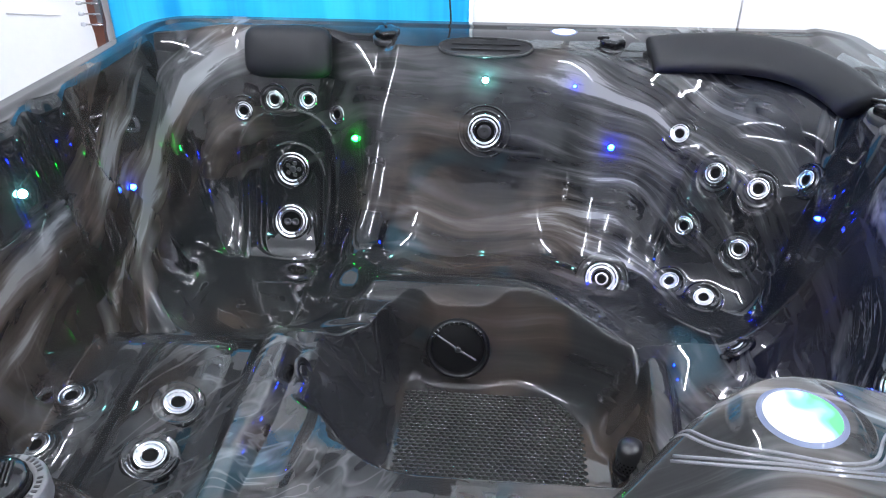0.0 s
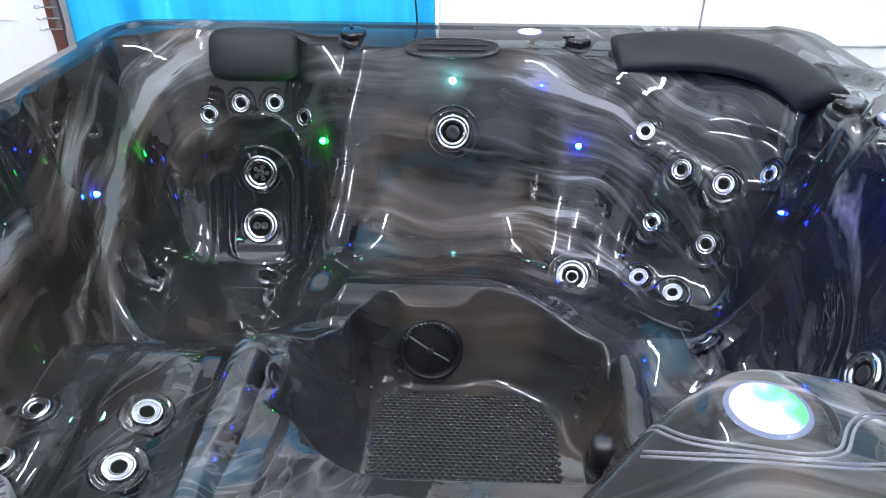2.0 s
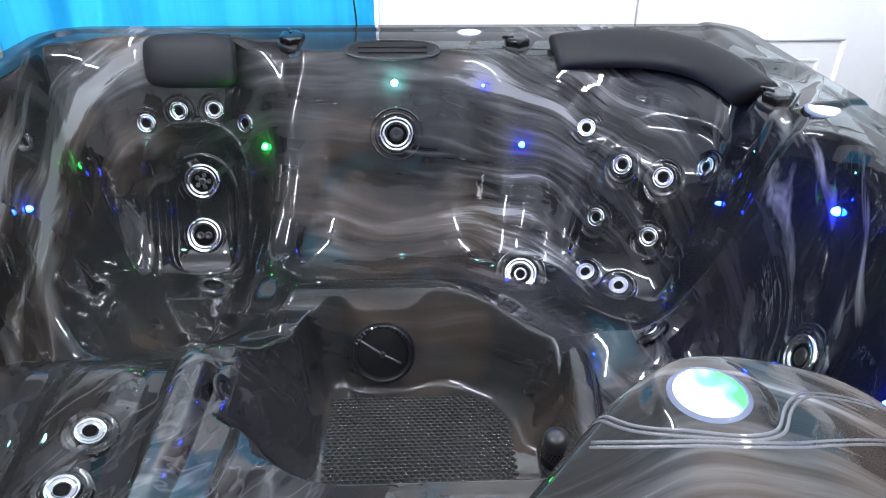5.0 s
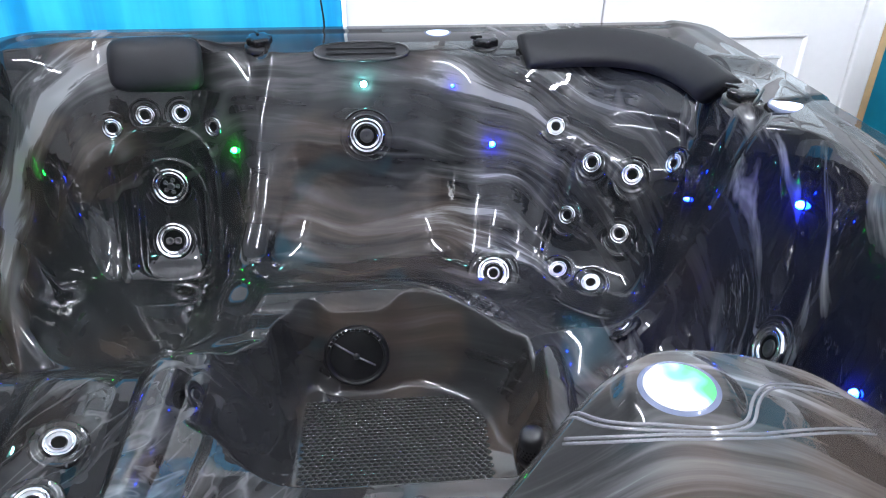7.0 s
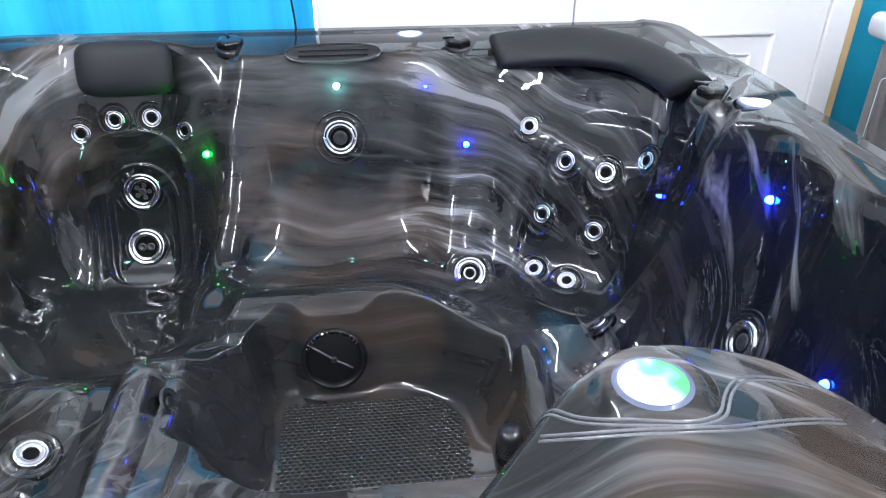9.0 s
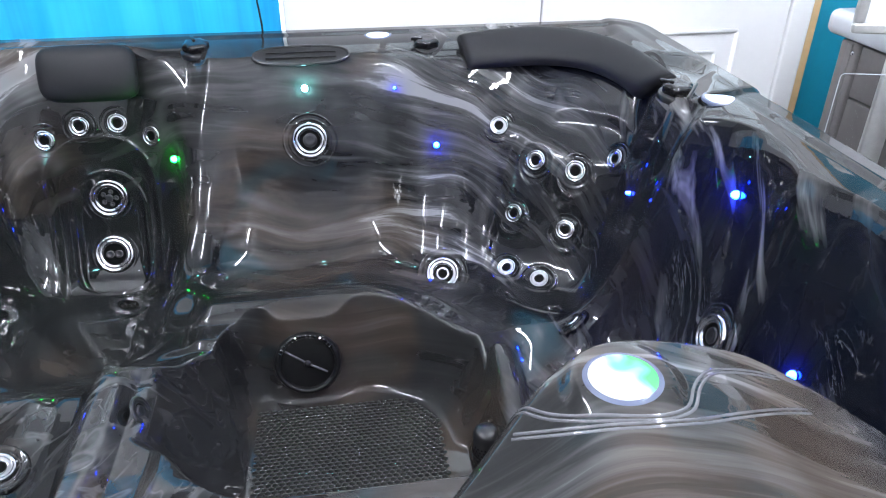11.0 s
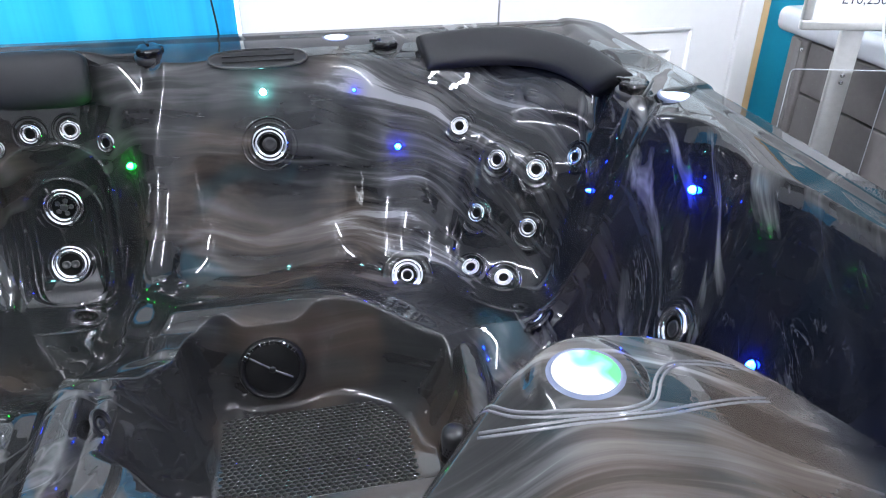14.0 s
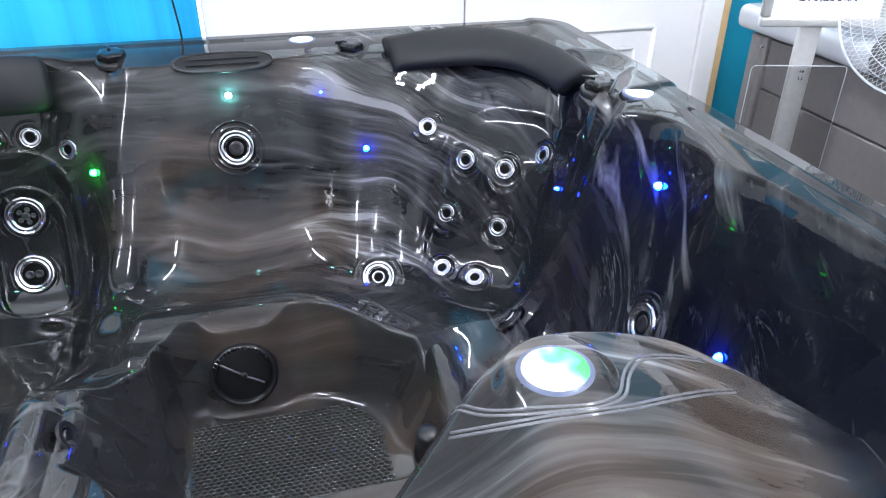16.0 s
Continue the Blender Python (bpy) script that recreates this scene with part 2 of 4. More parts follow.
M_GLOSS = mat("gloss_black", (0.008, 0.008, 0.009), 0.12)
M_SOOT = noisy(mat("matt_black_plastic", (0.006, 0.006, 0.0065), 0.4, ior=1.3), 90, 0.3, (0.006, 0.006, 0.0065), 0.05)
M_GRIT = noisy(mat("grey_plastic", (0.1, 0.1, 0.105), 0.4), 120, 0.25, (0.10, 0.10, 0.105), 0.1)
# no lamp itself: faint emission imitates lamplight scattered in the clear ring
M_LENSRING = mat("glowing_lens_ring", (0.10, 0.115, 0.16), 0.06, emit=(0.3, 0.4, 1.0), strength=0.08)
M_RIMLED = mat("rim_lens", (0.7, 0.8, 1.0), 0.2, emit=(0.50, 0.68, 1.0), strength=0.8)
M_PALE = noisy(mat("pale_acrylic", (0.5, 0.52, 0.55), 0.15), 14, 0.08, (0.50, 0.52, 0.55), 0.02)
# paler than the shell: ceiling reflection on the moulded lines put into the colour
M_LINE = noisy(mat("line_highlight", (0.11, 0.11, 0.12), 0.10, ior=1.6), 25, 0.35, (0.11, 0.11, 0.12))
M_ALU = noisy(mat("brushed_metal", (0.55, 0.55, 0.53), 0.35, 0.6), 60, 0.12, (0.55, 0.55, 0.53), 0.05)
M_PAPER = noisy(mat("paper", (0.82, 0.83, 0.85), 0.6), 60, 0.03, (0.82, 0.83, 0.85))
M_INK = mat("ink", (0.02, 0.025, 0.05), 0.6)
M_FANW = mat("white_wire", (0.7, 0.72, 0.75), 0.3)
M_BROWN = noisy(mat("brown_wood", (0.10, 0.035, 0.02), 0.3), 30, 0.3, (0.10, 0.035, 0.022), 0.03)
M_ACRYL = mat("clear_acrylic", (1.0, 1.0, 1.0), 0.0, ior=1.08)
bsdf(M_ACRYL).inputs["Transmission Weight"].default_value = 1.0
M_GLASS = mat("window_glass", (1, 1, 1), 0.0)
bsdf(M_GLASS).inputs["Transmission Weight"].default_value = 1.0
M_TREAD = noisy(mat("moulded_tread", (0.010, 0.0095, 0.009), 0.20), 9, 0.4, (0.010, 0.0095, 0.009))
high = node(M_TREAD, "ShaderNodeSeparateXYZ", [(0, node(M_TREAD, "ShaderNodeNewGeometry").outputs["Position"])])
high = node(M_TREAD, "ShaderNodeMapRange", [(0, high.outputs[2])], i_1=0.1013, i_2=0.1019, i_3=0.55, i_4=0.07)
link(M_TREAD, high.outputs[0], bsdf(M_TREAD).inputs["Roughness"])
shine = node(M_TREAD, "ShaderNodeMapRange", [(0, high.outputs[0])], i_1=0.07, i_2=0.55, i_3=0.9, i_4=0.12)
link(M_TREAD, shine.outputs[0], bsdf(M_TREAD).inputs["Specular IOR Level"])
# dark tone for unseen walls and the strip behind the door gap
M_DUSK = noisy(mat("added_dark", (0.10, 0.10, 0.105), 0.5), 30, 0.08, (0.10, 0.10, 0.105), 0.03)
M_GREYWALL = noisy(mat("grey_paint", (0.5, 0.5, 0.52), 0.5), 30, 0.08, (0.50, 0.50, 0.52), 0.03)


def disc_light():
    """Several coloured lamps behind one lens: white, with cyan and green towards one side."""
    m = mat("disc_lens", (0.05, 0.06, 0.06), 0.25, emit=(1, 1, 1), strength=1.25)
    co = node(m, "ShaderNodeTexCoord").outputs["Object"]
    wob = node(m, "ShaderNodeTexNoise", [("Vector", co)], i_Scale=22.0, i_Detail=1.0)
    sep = node(m, "ShaderNodeSeparateXYZ", [(0, co)])
    s = node(m, "ShaderNodeMath", [(0, sep.outputs[0])], operation="MULTIPLY", i_1=-9.0)
    y = node(m, "ShaderNodeMath", [(0, sep.outputs[1]), (2, s.outputs[0])], operation="MULTIPLY_ADD", i_1=-3.0)
    s = node(m, "ShaderNodeMath", [(0, y.outputs[0]), (1, wob.outputs[0])], operation="ADD")
    r = ramp(m, s.outputs[0], [(0.42, (0.95, 0.98, 1.0)), (0.56, (0.60, 1.0, 0.97)), (0.70, (0.15, 0.9, 0.6)), (0.84, (0.04, 0.75, 0.15))])
    link(m, r.outputs[0], bsdf(m).inputs["Emission Color"])
    return m


M_DISC = disc_light()


# ---------------------------------------------------------------- mesh helpers
def finish(bm, name, material, smooth=True):
    me = bpy.data.meshes.new(name)
    bmesh.ops.recalc_face_normals(bm, faces=bm.faces)
    bm.to_mesh(me)
    bm.free()
    me.materials.append(material)
    if smooth:
        me.shade_smooth()
    return me


def part(name, bm, material, parent=None, label="", smooth=True, m=None):
    ob = new(name, finish(bm, name, material, smooth))
    if m is not None:
        ob.matrix_world = m
    if parent is not None:
        ob.parent = parent
        if m is not None:
            ob.matrix_parent_inverse = Matrix.Identity(4)
            ob.matrix_basis = m
    return tagged(ob, label)


def box(x0, x1, y0, y1, z0, z1, bevel=0.0, seg=2):
    bm = bmesh.new()
    bmesh.ops.create_cube(bm, size=1)
    for v in bm.verts:
        v.co = Vector(((x0 + x1) / 2 + v.co.x * (x1 - x0), (y0 + y1) / 2 + v.co.y * (y1 - y0), (z0 + z1) / 2 + v.co.z * (z1 - z0)))
    if bevel:
        bmesh.ops.bevel(bm, geom=bm.edges[:], offset=bevel, segments=seg, profile=0.5, affect="EDGES")
    return bm


def lathe(profile, n=40, bm=None):
    """A body turned round z from (radius, height) pairs."""
    bm = bm or bmesh.new()
    rings = []
    for r, z in profile:
        if r < 1e-6:
            rings.append([bm.verts.new((0, 0, z))])
        else:
            rings.append([bm.verts.new((r * math.cos(2 * math.pi * k / n), r * math.sin(2 * math.pi * k / n), z)) for k in range(n)])
    for a, b in zip(rings, rings[1:]):
        for k in range(n):
            j = (k + 1) % n
            if len(a) == 1 and len(b) == 1:
                continue
            if len(a) == 1:
                bm.faces.new((a[0], b[k], b[j]))
            elif len(b) == 1:
                bm.faces.new((a[k], b[0], a[j]))
            else:
                bm.faces.new((a[k], b[k], b[j], a[j]))
    return bm


def tube(points, radius, n=8, closed=False, bm=None):
    """A round bar along points."""
    bm = bm or bmesh.new()
    pts = [Vector(p) for p in points]
    rings = []
    up = None
    for i, p in enumerate(pts):
        a = pts[i - 1] if (i or closed) else p
        b = pts[(i + 1) % len(pts)] if (closed or i + 1 < len(pts)) else p
        t = (b - a).normalized()
        if up is None:
            up = t.orthogonal().normalized()
        up = (up - t * up.dot(t)).normalized()
        side = t.cross(up)
        rings.append([bm.verts.new(p + radius * (math.cos(2 * math.pi * k / n) * up + math.sin(2 * math.pi * k / n) * side)) for k in range(n)])
    pairs = list(zip(rings, rings[1:])) + ([(rings[-1], rings[0])] if closed else [])
    for a, b in pairs:
        for k in range(n):
            bm.faces.new((a[k], b[k], b[(k + 1) % n], a[(k + 1) % n]))
    if not closed:
        bm.faces.new(rings[0])
        bm.faces.new(rings[-1])
    return bm


# ---------------------------------------------------------------- form of the tub shell
# FORM
RIM = 0.92
X0, X1, Y0, Y1 = -1.09, 1.165, -1.22, 1.03


def rbox2(x, y, x0, x1, y0, y1, r, turn=0.0):
    """Distance in plan to a rounded rectangle, turned about its centre by degrees."""
    cx, cy = (x0 + x1) / 2, (y0 + y1) / 2
    a = math.radians(turn)
    u = (x - cx) * math.cos(a) + (y - cy) * math.sin(a)
    v = -(x - cx) * math.sin(a) + (y - cy) * math.cos(a)
    qx = np.abs(u) - (x1 - x0) / 2 + r
    qy = np.abs(v) - (y1 - y0) / 2 + r
    return np.hypot(np.maximum(qx, 0), np.maximum(qy, 0)) + np.minimum(np.maximum(qx, qy), 0) - r


def smin(a, b, k):
    h = np.clip(0.5 + 0.5 * (b - a) / k, 0, 1)
    return b * (1 - h) + a * h - k * h * (1 - h)


def smax(a, b, k):
    return -smin(-a, -b, k)


def soft(d, w):
    """Zero inside, rising with slope one outside, rounded over the width w."""
    return np.where(d > w, d, np.where(d < -w, 0.0, (d + w) ** 2 / (4 * w)))


def step(x, a, b):
    t = np.clip((x - a) / (b - a), 0, 1)
    return t * t * (3 - 2 * t)


def bell(x, y, cx, cy, sx, sy, turn=0.0):
    a = math.radians(turn)
    u = ((x - cx) * math.cos(a) + (y - cy) * math.sin(a)) / sx
    v = (-(x - cx) * math.sin(a) + (y - cy) * math.cos(a)) / sy
    return np.exp(-u * u - v * v)


def bead_lines():
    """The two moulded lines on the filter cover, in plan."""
    def curve(*c):
        t = np.interp(np.linspace(0, len(c) - 1, 48), range(len(c)), c)
        for _ in range(7):
            t[1:-1] = (t[:-2] + 2 * t[1:-1] + t[2:]) / 4
        return t
    return ((curve(0.350, 0.385, 0.446, 0.516, 0.575, 0.600, 0.640, 0.704, 0.78), curve(-0.600, -0.655, -0.698, -0.720, -0.703, -0.655, -0.613, -0.598, -0.590)),
            (curve(0.335, 0.421, 0.495, 0.580, 0.661, 0.80), curve(-0.655, -0.703, -0.728, -0.724, -0.703, -0.660)))


def base(x, y):
    # rim with a raised outer band
    edge = rbox2(x, y, X0, X1, Y0, Y1, 0.16)
    h = RIM - 0.008 * step(-edge, 0.045, 0.075) - 1.3 * np.clip(-edge - 0.05, 0, 0.22) ** 2 - 0.012 * step(-edge, 0.014, 0.0)
    rim = h
    # upper basin
    d = rbox2(x, y, -0.88, 0.80, -1.02, 0.50, 0.14)
    h = smin(h, 0.58 + 4.0 * soft(d, 0.04), 0.06)
    # middle back seat and the corner seat, which is turned to the middle: one flowing back
    a, b = (x + y) / math.sqrt(2), (y - x) / math.sqrt(2)
    dm = rbox2(x, y, -0.33, 0.385, -0.30, 0.672, 0.22)
    dc = rbox2(a - 0.03 * step(b, -0.10, -0.35), b, 0.20, 0.823, -0.42, 0.10, 0.14)
    dl = rbox2(x, y, -0.875, -0.43, 0.16, 0.735, 0.12)
    d = smin(smin(dm, dc, 0.13), dl, 0.17)
    front = smin(0.30 - y, 0.34 - a, 0.08)
    lip = 0.375 - 0.045 * step(x, 0.15, 0.5)
    seat = 0.292 + (lip - 0.292) * step(front, -0.18, -0.01) - 0.035 * step(front, 0.01, 0.06)
    seat = seat + (0.20 - seat) * step(x, -0.28, -0.46)
    wall = 3.7 * soft(d, 0.085)
    shelf = smin(wall, 0.335 + 0.8 * (d - 0.09) + 2.0 * soft(d - 0.27, 0.13), 0.10)
    wall = wall + (shelf - wall) * step(x, 0.35, 0.80) * step(y, 0.10, 0.48)
    h = smin(h, seat + wall, 0.03 + 0.055 * step(np.abs(x - 0.07), 0.22, 0.36))
    # seat along the side
    bulge = 0.040 * np.exp(-((y - 0.25) / 0.10) ** 2) + 0.024 * np.exp(-((y + 0.23) / 0.09) ** 2)
    bulge = bulge - 0.018 * step(y, -0.38, -0.60)
    d = rbox2(x + bulge * step(x, 0.75, 0.9), y, 0.46, 0.875, -0.85, 0.10, 0.15)
    h = smin(h, 0.22 + 2.6 * soft(d, 0.07) + 11.0 * np.maximum(d - 0.07, 0) ** 1.5, 0.17)
    # lounger legs with two ridges
    d = rbox2(x, y, -0.955, -0.498, -1.00, 0.20, 0.06)
    bed = 0.330 - 0.06 * step(y, 0.02, -0.50) - 0.9 * soft(y - 0.06, 0.06)
    leg = bed + 2.6 * soft(d, 0.022)
    # middle level
    d = rbox2(x, y, -0.392, 0.455, -1.00, 0.16, 0.10)
    cap = smax(0.408 - 1.4 * soft(y - 0.03, 0.05), 0.325, 0.04) + 4.0 * soft(np.abs(x + 0.40) - 0.13, 0.05) + 1.2 * soft(y - 0.42, 0.12)
    cap = cap + 0.03 * step(y, -0.25, -0.50) - 13.0 * np.minimum(np.abs(x + 0.438), 0.06) ** 2 * step(y, 0.06, 0.0)
    h = smin(smin(h, cap, 0.02 + 0.05 * step(y, 0.04, 0.12)), smin(leg, 0.345 + 0.085 * step(x, -0.17, -0.40) * step(y, 0.16, 0.06) + 0.045 * step(y, -0.20, -0.38) * step(x, -0.32, -0.2) + 0.05 * step(y, -0.42, -0.8) + 3.2 * soft(d, 0.018), 0.02), 0.020 + 0.045 * step(y, 0.05, 0.13))
    # footwell, with two shallow hollows in its far wall
    # between them the wall stands forward under the suction cover
    lobe = 0.034 * np.exp(-((x + 0.175) / 0.088) ** 4) + 0.032 * np.exp(-((x - 0.205) / 0.120) ** 4)
    d = rbox2(x, y - lobe * step(y, -0.02, 0.12), -0.180, 0.385, -0.315, 0.192, 0.07)
    d = smax(d, (x + y - 0.455) / math.sqrt(2), 0.09)
    d = smax(d, (-x - y - 0.44) / math.sqrt(2), 0.09)
    notch = 0.070 * np.exp(-((y + 0.14) / 0.08) ** 4) * step(x, 0.24, 0.33)
    slope = 3.2 - 1.7 * step(x, -0.14, -0.24) * step(y, 0.22, 0.02) * step(y, -0.30, -0.17) + 2.2 * step(y, 0.10, 0.19) - 0.9 * step(x + y, 0.36, 0.46)
    h = smin(h, 0.10 + slope * soft(d - notch, 0.028), 0.022)
    # ridge between the footwell and the side seat, with a flat upper face
    r = rbox2(x, y, 0.462, 0.520, -0.30, 0.085, 0.02, -4)
    h = smax(h, 0.325 - 0.15 * soft(0.05 - y, 0.05) - 9.0 * np.minimum(np.abs(x - 0.492), 0.04) ** 2 - 2.8 * soft(r, 0.014), 0.016)
    # raised pad for one leg
    r = rbox2(x, y, -0.748, -0.600, -0.80, 0.045, 0.035, -2)
    pad = 0.374 - 0.058 * step(y, 0.0, -0.5) - 0.8 * (x + 0.68) ** 2 - 0.7 * soft(y + 0.01, 0.03)
    h = smax(h, pad - 1.35 * soft(r, 0.032), 0.030)
    # a second, lower one along the outer wall
    r = rbox2(x, y, -1.02, -0.842, -0.80, 0.075, 0.035, -3)
    h = smax(h, 0.338 - 0.065 * step(y, 0.0, -0.5) - 1.2 * soft(r, 0.030) - 0.6 * soft(y - 0.01, 0.03), 0.030)
    # steep outer wall beside the lounger, with two upright swells
    swell = 0.016 * np.exp(-((y - 0.05) / 0.05) ** 2) + 0.016 * np.exp(-((y - 0.25) / 0.05) ** 2) - 0.008 * np.exp(-((y - 0.15) / 0.04) ** 2)
    up = 0.30 + 6.5 * (-0.918 - x)
    swell = swell * step(up, 0.35, 0.6) + 0.007 * np.cos((y - 0.09) * 2 * math.pi / 0.105) * step(up, 0.34, 0.42) * step(up, 0.66, 0.54) * step(y, -0.1, 0.02) * step(y, 0.42, 0.30)
    side = 0.30 + 6.5 * (-0.918 + swell - x)
    h = np.minimum(smax(h, smin(side, rim, 0.07), 0.03), rim)
    # level shelf under the valve
    h = smax(h, 0.897 - 4.8 * soft(rbox2(x - 0.07 * step(y, 0.36, 0.50), y, 0.955, 1.3, 0.20, 1.2, 0.08), 0.04), 0.07)
    # filter cover
    d = smax(y + 0.514 + 0.9 * soft(x - 0.80, 0.08), (y + 0.524 - 0.81 * (x - 0.43)) / 1.287, 0.08)
    top = 0.80 - 0.45 * soft(x - 0.62, 0.15) - 0.55 * soft(0.46 - x, 0.06)
    h = smax(h, top - 5.0 * soft(d, 0.035), 0.02)
    # mound under the diverter
    h = smax(h, 0.665 - 2.2 * soft(np.hypot(x + 0.63, y + 0.80) - 0.13, 0.06), 0.03)
    return h


def height(x, y):
    h = base(x, y)
    e = 5e-4
    s = np.sqrt(1 + ((base(x + e, y) - h) / e) ** 2 + ((base(x, y + e) - h) / e) ** 2)
    relief = np.zeros_like(h)
    # sunk panel of the lounger's back, in two steps with rolled edges
    w = h + 1.2 * np.minimum(y - 0.70, 0)
    a = rbox2(x, w, -0.775, -0.468, -0.01, 0.632, 0.13)
    b = rbox2(x, w, -0.716, -0.516, 0.185, 0.572, 0.098)
    back = step(y, 0.40, 0.50)
    relief -= back * (0.012 * step(-a, -0.010, 0.010) - 0.0025 * np.exp(-((a - 0.012) / 0.009) ** 2))
    relief -= back * (0.011 * step(-b, -0.009, 0.009) - 0.0022 * np.exp(-((b - 0.011) / 0.008) ** 2))
    # sunk panel of the corner seat, with a small hollow at one side
    v = (y - x) / math.sqrt(2)
    w = (x + y) / math.sqrt(2)
    c = rbox2(v, h + 1.2 * np.minimum(w - 0.70, 0), -0.392, -0.012, 0.225, 0.735, 0.15)
    turned = step(w, 0.50, 0.58)
    relief -= turned * (0.010 * step(-c, -0.013, 0.013) - 0.002 * np.exp(-((c - 0.014) / 0.010) ** 2))
    c = rbox2(v, h, -0.352, -0.268, 0.43, 0.575, 0.042)
    relief -= turned * 0.008 * step(-c, -0.008, 0.008)
    # a lip along the wall beside the lounger, the lower part standing forward
    crest = np.interp(y, (-0.4, -0.02, 0.14, 0.25, 0.33, 0.39, 0.43, 0.47, 0.50), (0.640, 0.622, 0.600, 0.578, 0.550, 0.510, 0.465, 0.415, 0.35))
    relief += 0.011 * step(h - crest, 0.010, -0.006) * step(h - crest, -0.17, -0.02) * step(x, -0.87, -0.91) * step(y, 0.52, 0.46)
    # shallow dishes round the small jets of the corner seat
    for jx, jy, jz, jr in ((0.714, 0.589, 0.605, 0.054), (0.813, 0.506, 0.599, 0.054), (0.648, 0.570, 0.438, 0.050), (0.781, 0.455, 0.430, 0.052), (0.612, 0.482, 0.296, 0.048), (0.697, 0.406, 0.294, 0.050)):
        q = np.sqrt((x - jx) ** 2 + (y - jy) ** 2 + (h - jz) ** 2)
        relief += 0.004 * np.exp(-((q - jr) / 0.007) ** 2)
    h = h + relief * s
    # flat seat for the lamp on the filter cover
    cx, cy = 0.501, -0.628
    c = np.array([cx, cx + 0.02, cx - 0.02, cx, cx]), np.array([cy, cy, cy, cy + 0.02, cy - 0.02])
    c = base(*c)
    flat = c[0] + (c[1] - c[2]) / 0.04 * (x - cx) + (c[3] - c[4]) / 0.04 * (y - cy)
    h = h + (flat - h) * step(np.hypot(x - cx, y - cy), 0.095, 0.064)
    return h
# FORM END


def shell_mesh(cell=0.0048):
    def lines(a, b, *dense):
        """Grid lines from a to b, closer by a factor in the dense stretches."""
        out, at = [], a - cell
        while at < b + 2 * cell:
            out.append(at)
            at += cell / max([1] + [f for c, d, f in dense if c < at < d])
        return np.array(out)
    lx = lines(X0, X1, (-1.02, -0.88, 2), (-0.99, -0.91, 4), (-0.80, -0.44, 1.7), (0.36, 1.07, 2))
    ly = lines(Y0, Y1, (-0.78, -0.48, 2), (0.14, 0.27, 2), (0.40, 0.66, 2), (0.66, 0.88, 3.5))
    nx, ny = len(lx), len(ly)
    gx, gy = np.meshgrid(lx, ly)
    e = 1e-4
    sd = rbox2(gx, gy, X0, X1, Y0, Y1, 0.16)
    gxx = (rbox2(gx + e, gy, X0, X1, Y0, Y1, 0.16) - sd) / e
    gyy = (rbox2(gx, gy + e, X0, X1, Y0, Y1, 0.16) - sd) / e
    out = np.maximum(sd, 0)
    x, y = gx - out * gxx, gy - out * gyy
    h = height(x, y)
    nxv, nyv = -(height(x + e, y) - height(x - e, y)) / (2 * e), -(height(x, y + e) - height(x, y - e)) / (2 * e)
    nor = np.stack([nxv, nyv, np.ones_like(h)], -1).reshape(-1, 3)
    nor /= np.linalg.norm(nor, axis=1, keepdims=True)
    idx = np.arange(nx * ny).reshape(ny, nx)
    quads = np.stack([idx[:-1, :-1], idx[:-1, 1:], idx[1:, 1:], idx[1:, :-1]], -1).reshape(-1, 4)
    keep = (sd.ravel()[quads] < cell * 0.7).any(1) & ((sd.ravel()[quads] <= 0).sum(1) >= 1)
    quads = quads[keep]
    used = np.unique(quads)
    remap = np.zeros(nx * ny, int)
    remap[used] = np.arange(len(used))
    co = np.stack([x, y, h], -1).reshape(-1, 3)[used]
    me = bpy.data.meshes.new("shell")
    me.from_pydata(co.tolist(), [], remap[quads].tolist())
    me.shade_smooth()
    me.normals_split_custom_set_from_vertices(nor[used].tolist())
    me.materials.append(M_SHELL)
    return me


def snapped(p):
    """The point of the shell nearest to p, and its normal there."""
    p = np.array(p, float)
    e = 1e-4
    for _ in range(12):
        x, y = p[0], p[1]
        f = p[2] - float(height(np.array(x), np.array(y)))
        g = np.array([-(float(height(np.array(x + e), np.array(y))) - float(height(np.array(x - e), np.array(y)))) / (2 * e),
                      -(float(height(np.array(x), np.array(y + e))) - float(height(np.array(x), np.array(y - e)))) / (2 * e), 1.0])
        p = p - 0.8 * f * g / (g @ g)
    return Vector(p), Vector(g / np.linalg.norm(g))

# ---------------------------------------------------------------- room
def structure(name, bm, material, label, smooth=False, category=""):
    return tagged(part(name, bm, material, smooth=smooth), label, category or name.split("_")[0], kind="structure")


WALL = 1.14
structure("floor", box(-3.5, 4.0, -4.0, WALL, -0.1, 0.0), M_FLOOR, "grey vinyl showroom floor")
structure("ceiling", box(-3.5, 4.0, -4.0, WALL, 2.7, 2.8), M_CEIL, "white painted showroom ceiling")
structure("wall_north", box(-3.6, -0.062, WALL, WALL + 0.15, 0, 1.85), M_WHITE, "white painted wall behind the hot tub")
# out of view, added dark so that the shell mirrors less white
structure("wall_upper", box(-3.6, -0.062, WALL, WALL + 0.15, 1.85, 2.7), M_DUSK, "unseen dark grey upper wall, added to darken reflections in the tub", category="wall")
structure("wall_over_door", box(-0.062, 1.912, WALL, WALL + 0.15, 2.2, 2.7), M_WHITE, "white painted wall over the double door", category="wall")
structure("wall_post", box(1.85, 1.912, WALL, WALL + 0.15, 0, 2.199), M_WHITE, "white painted wall end at the door", category="wall")
structure("wall_teal", box(1.912, 4.1, WALL, WALL + 0.15, 0, 2.7), M_TEAL, "teal painted stretch of wall beside the door", category="wall")
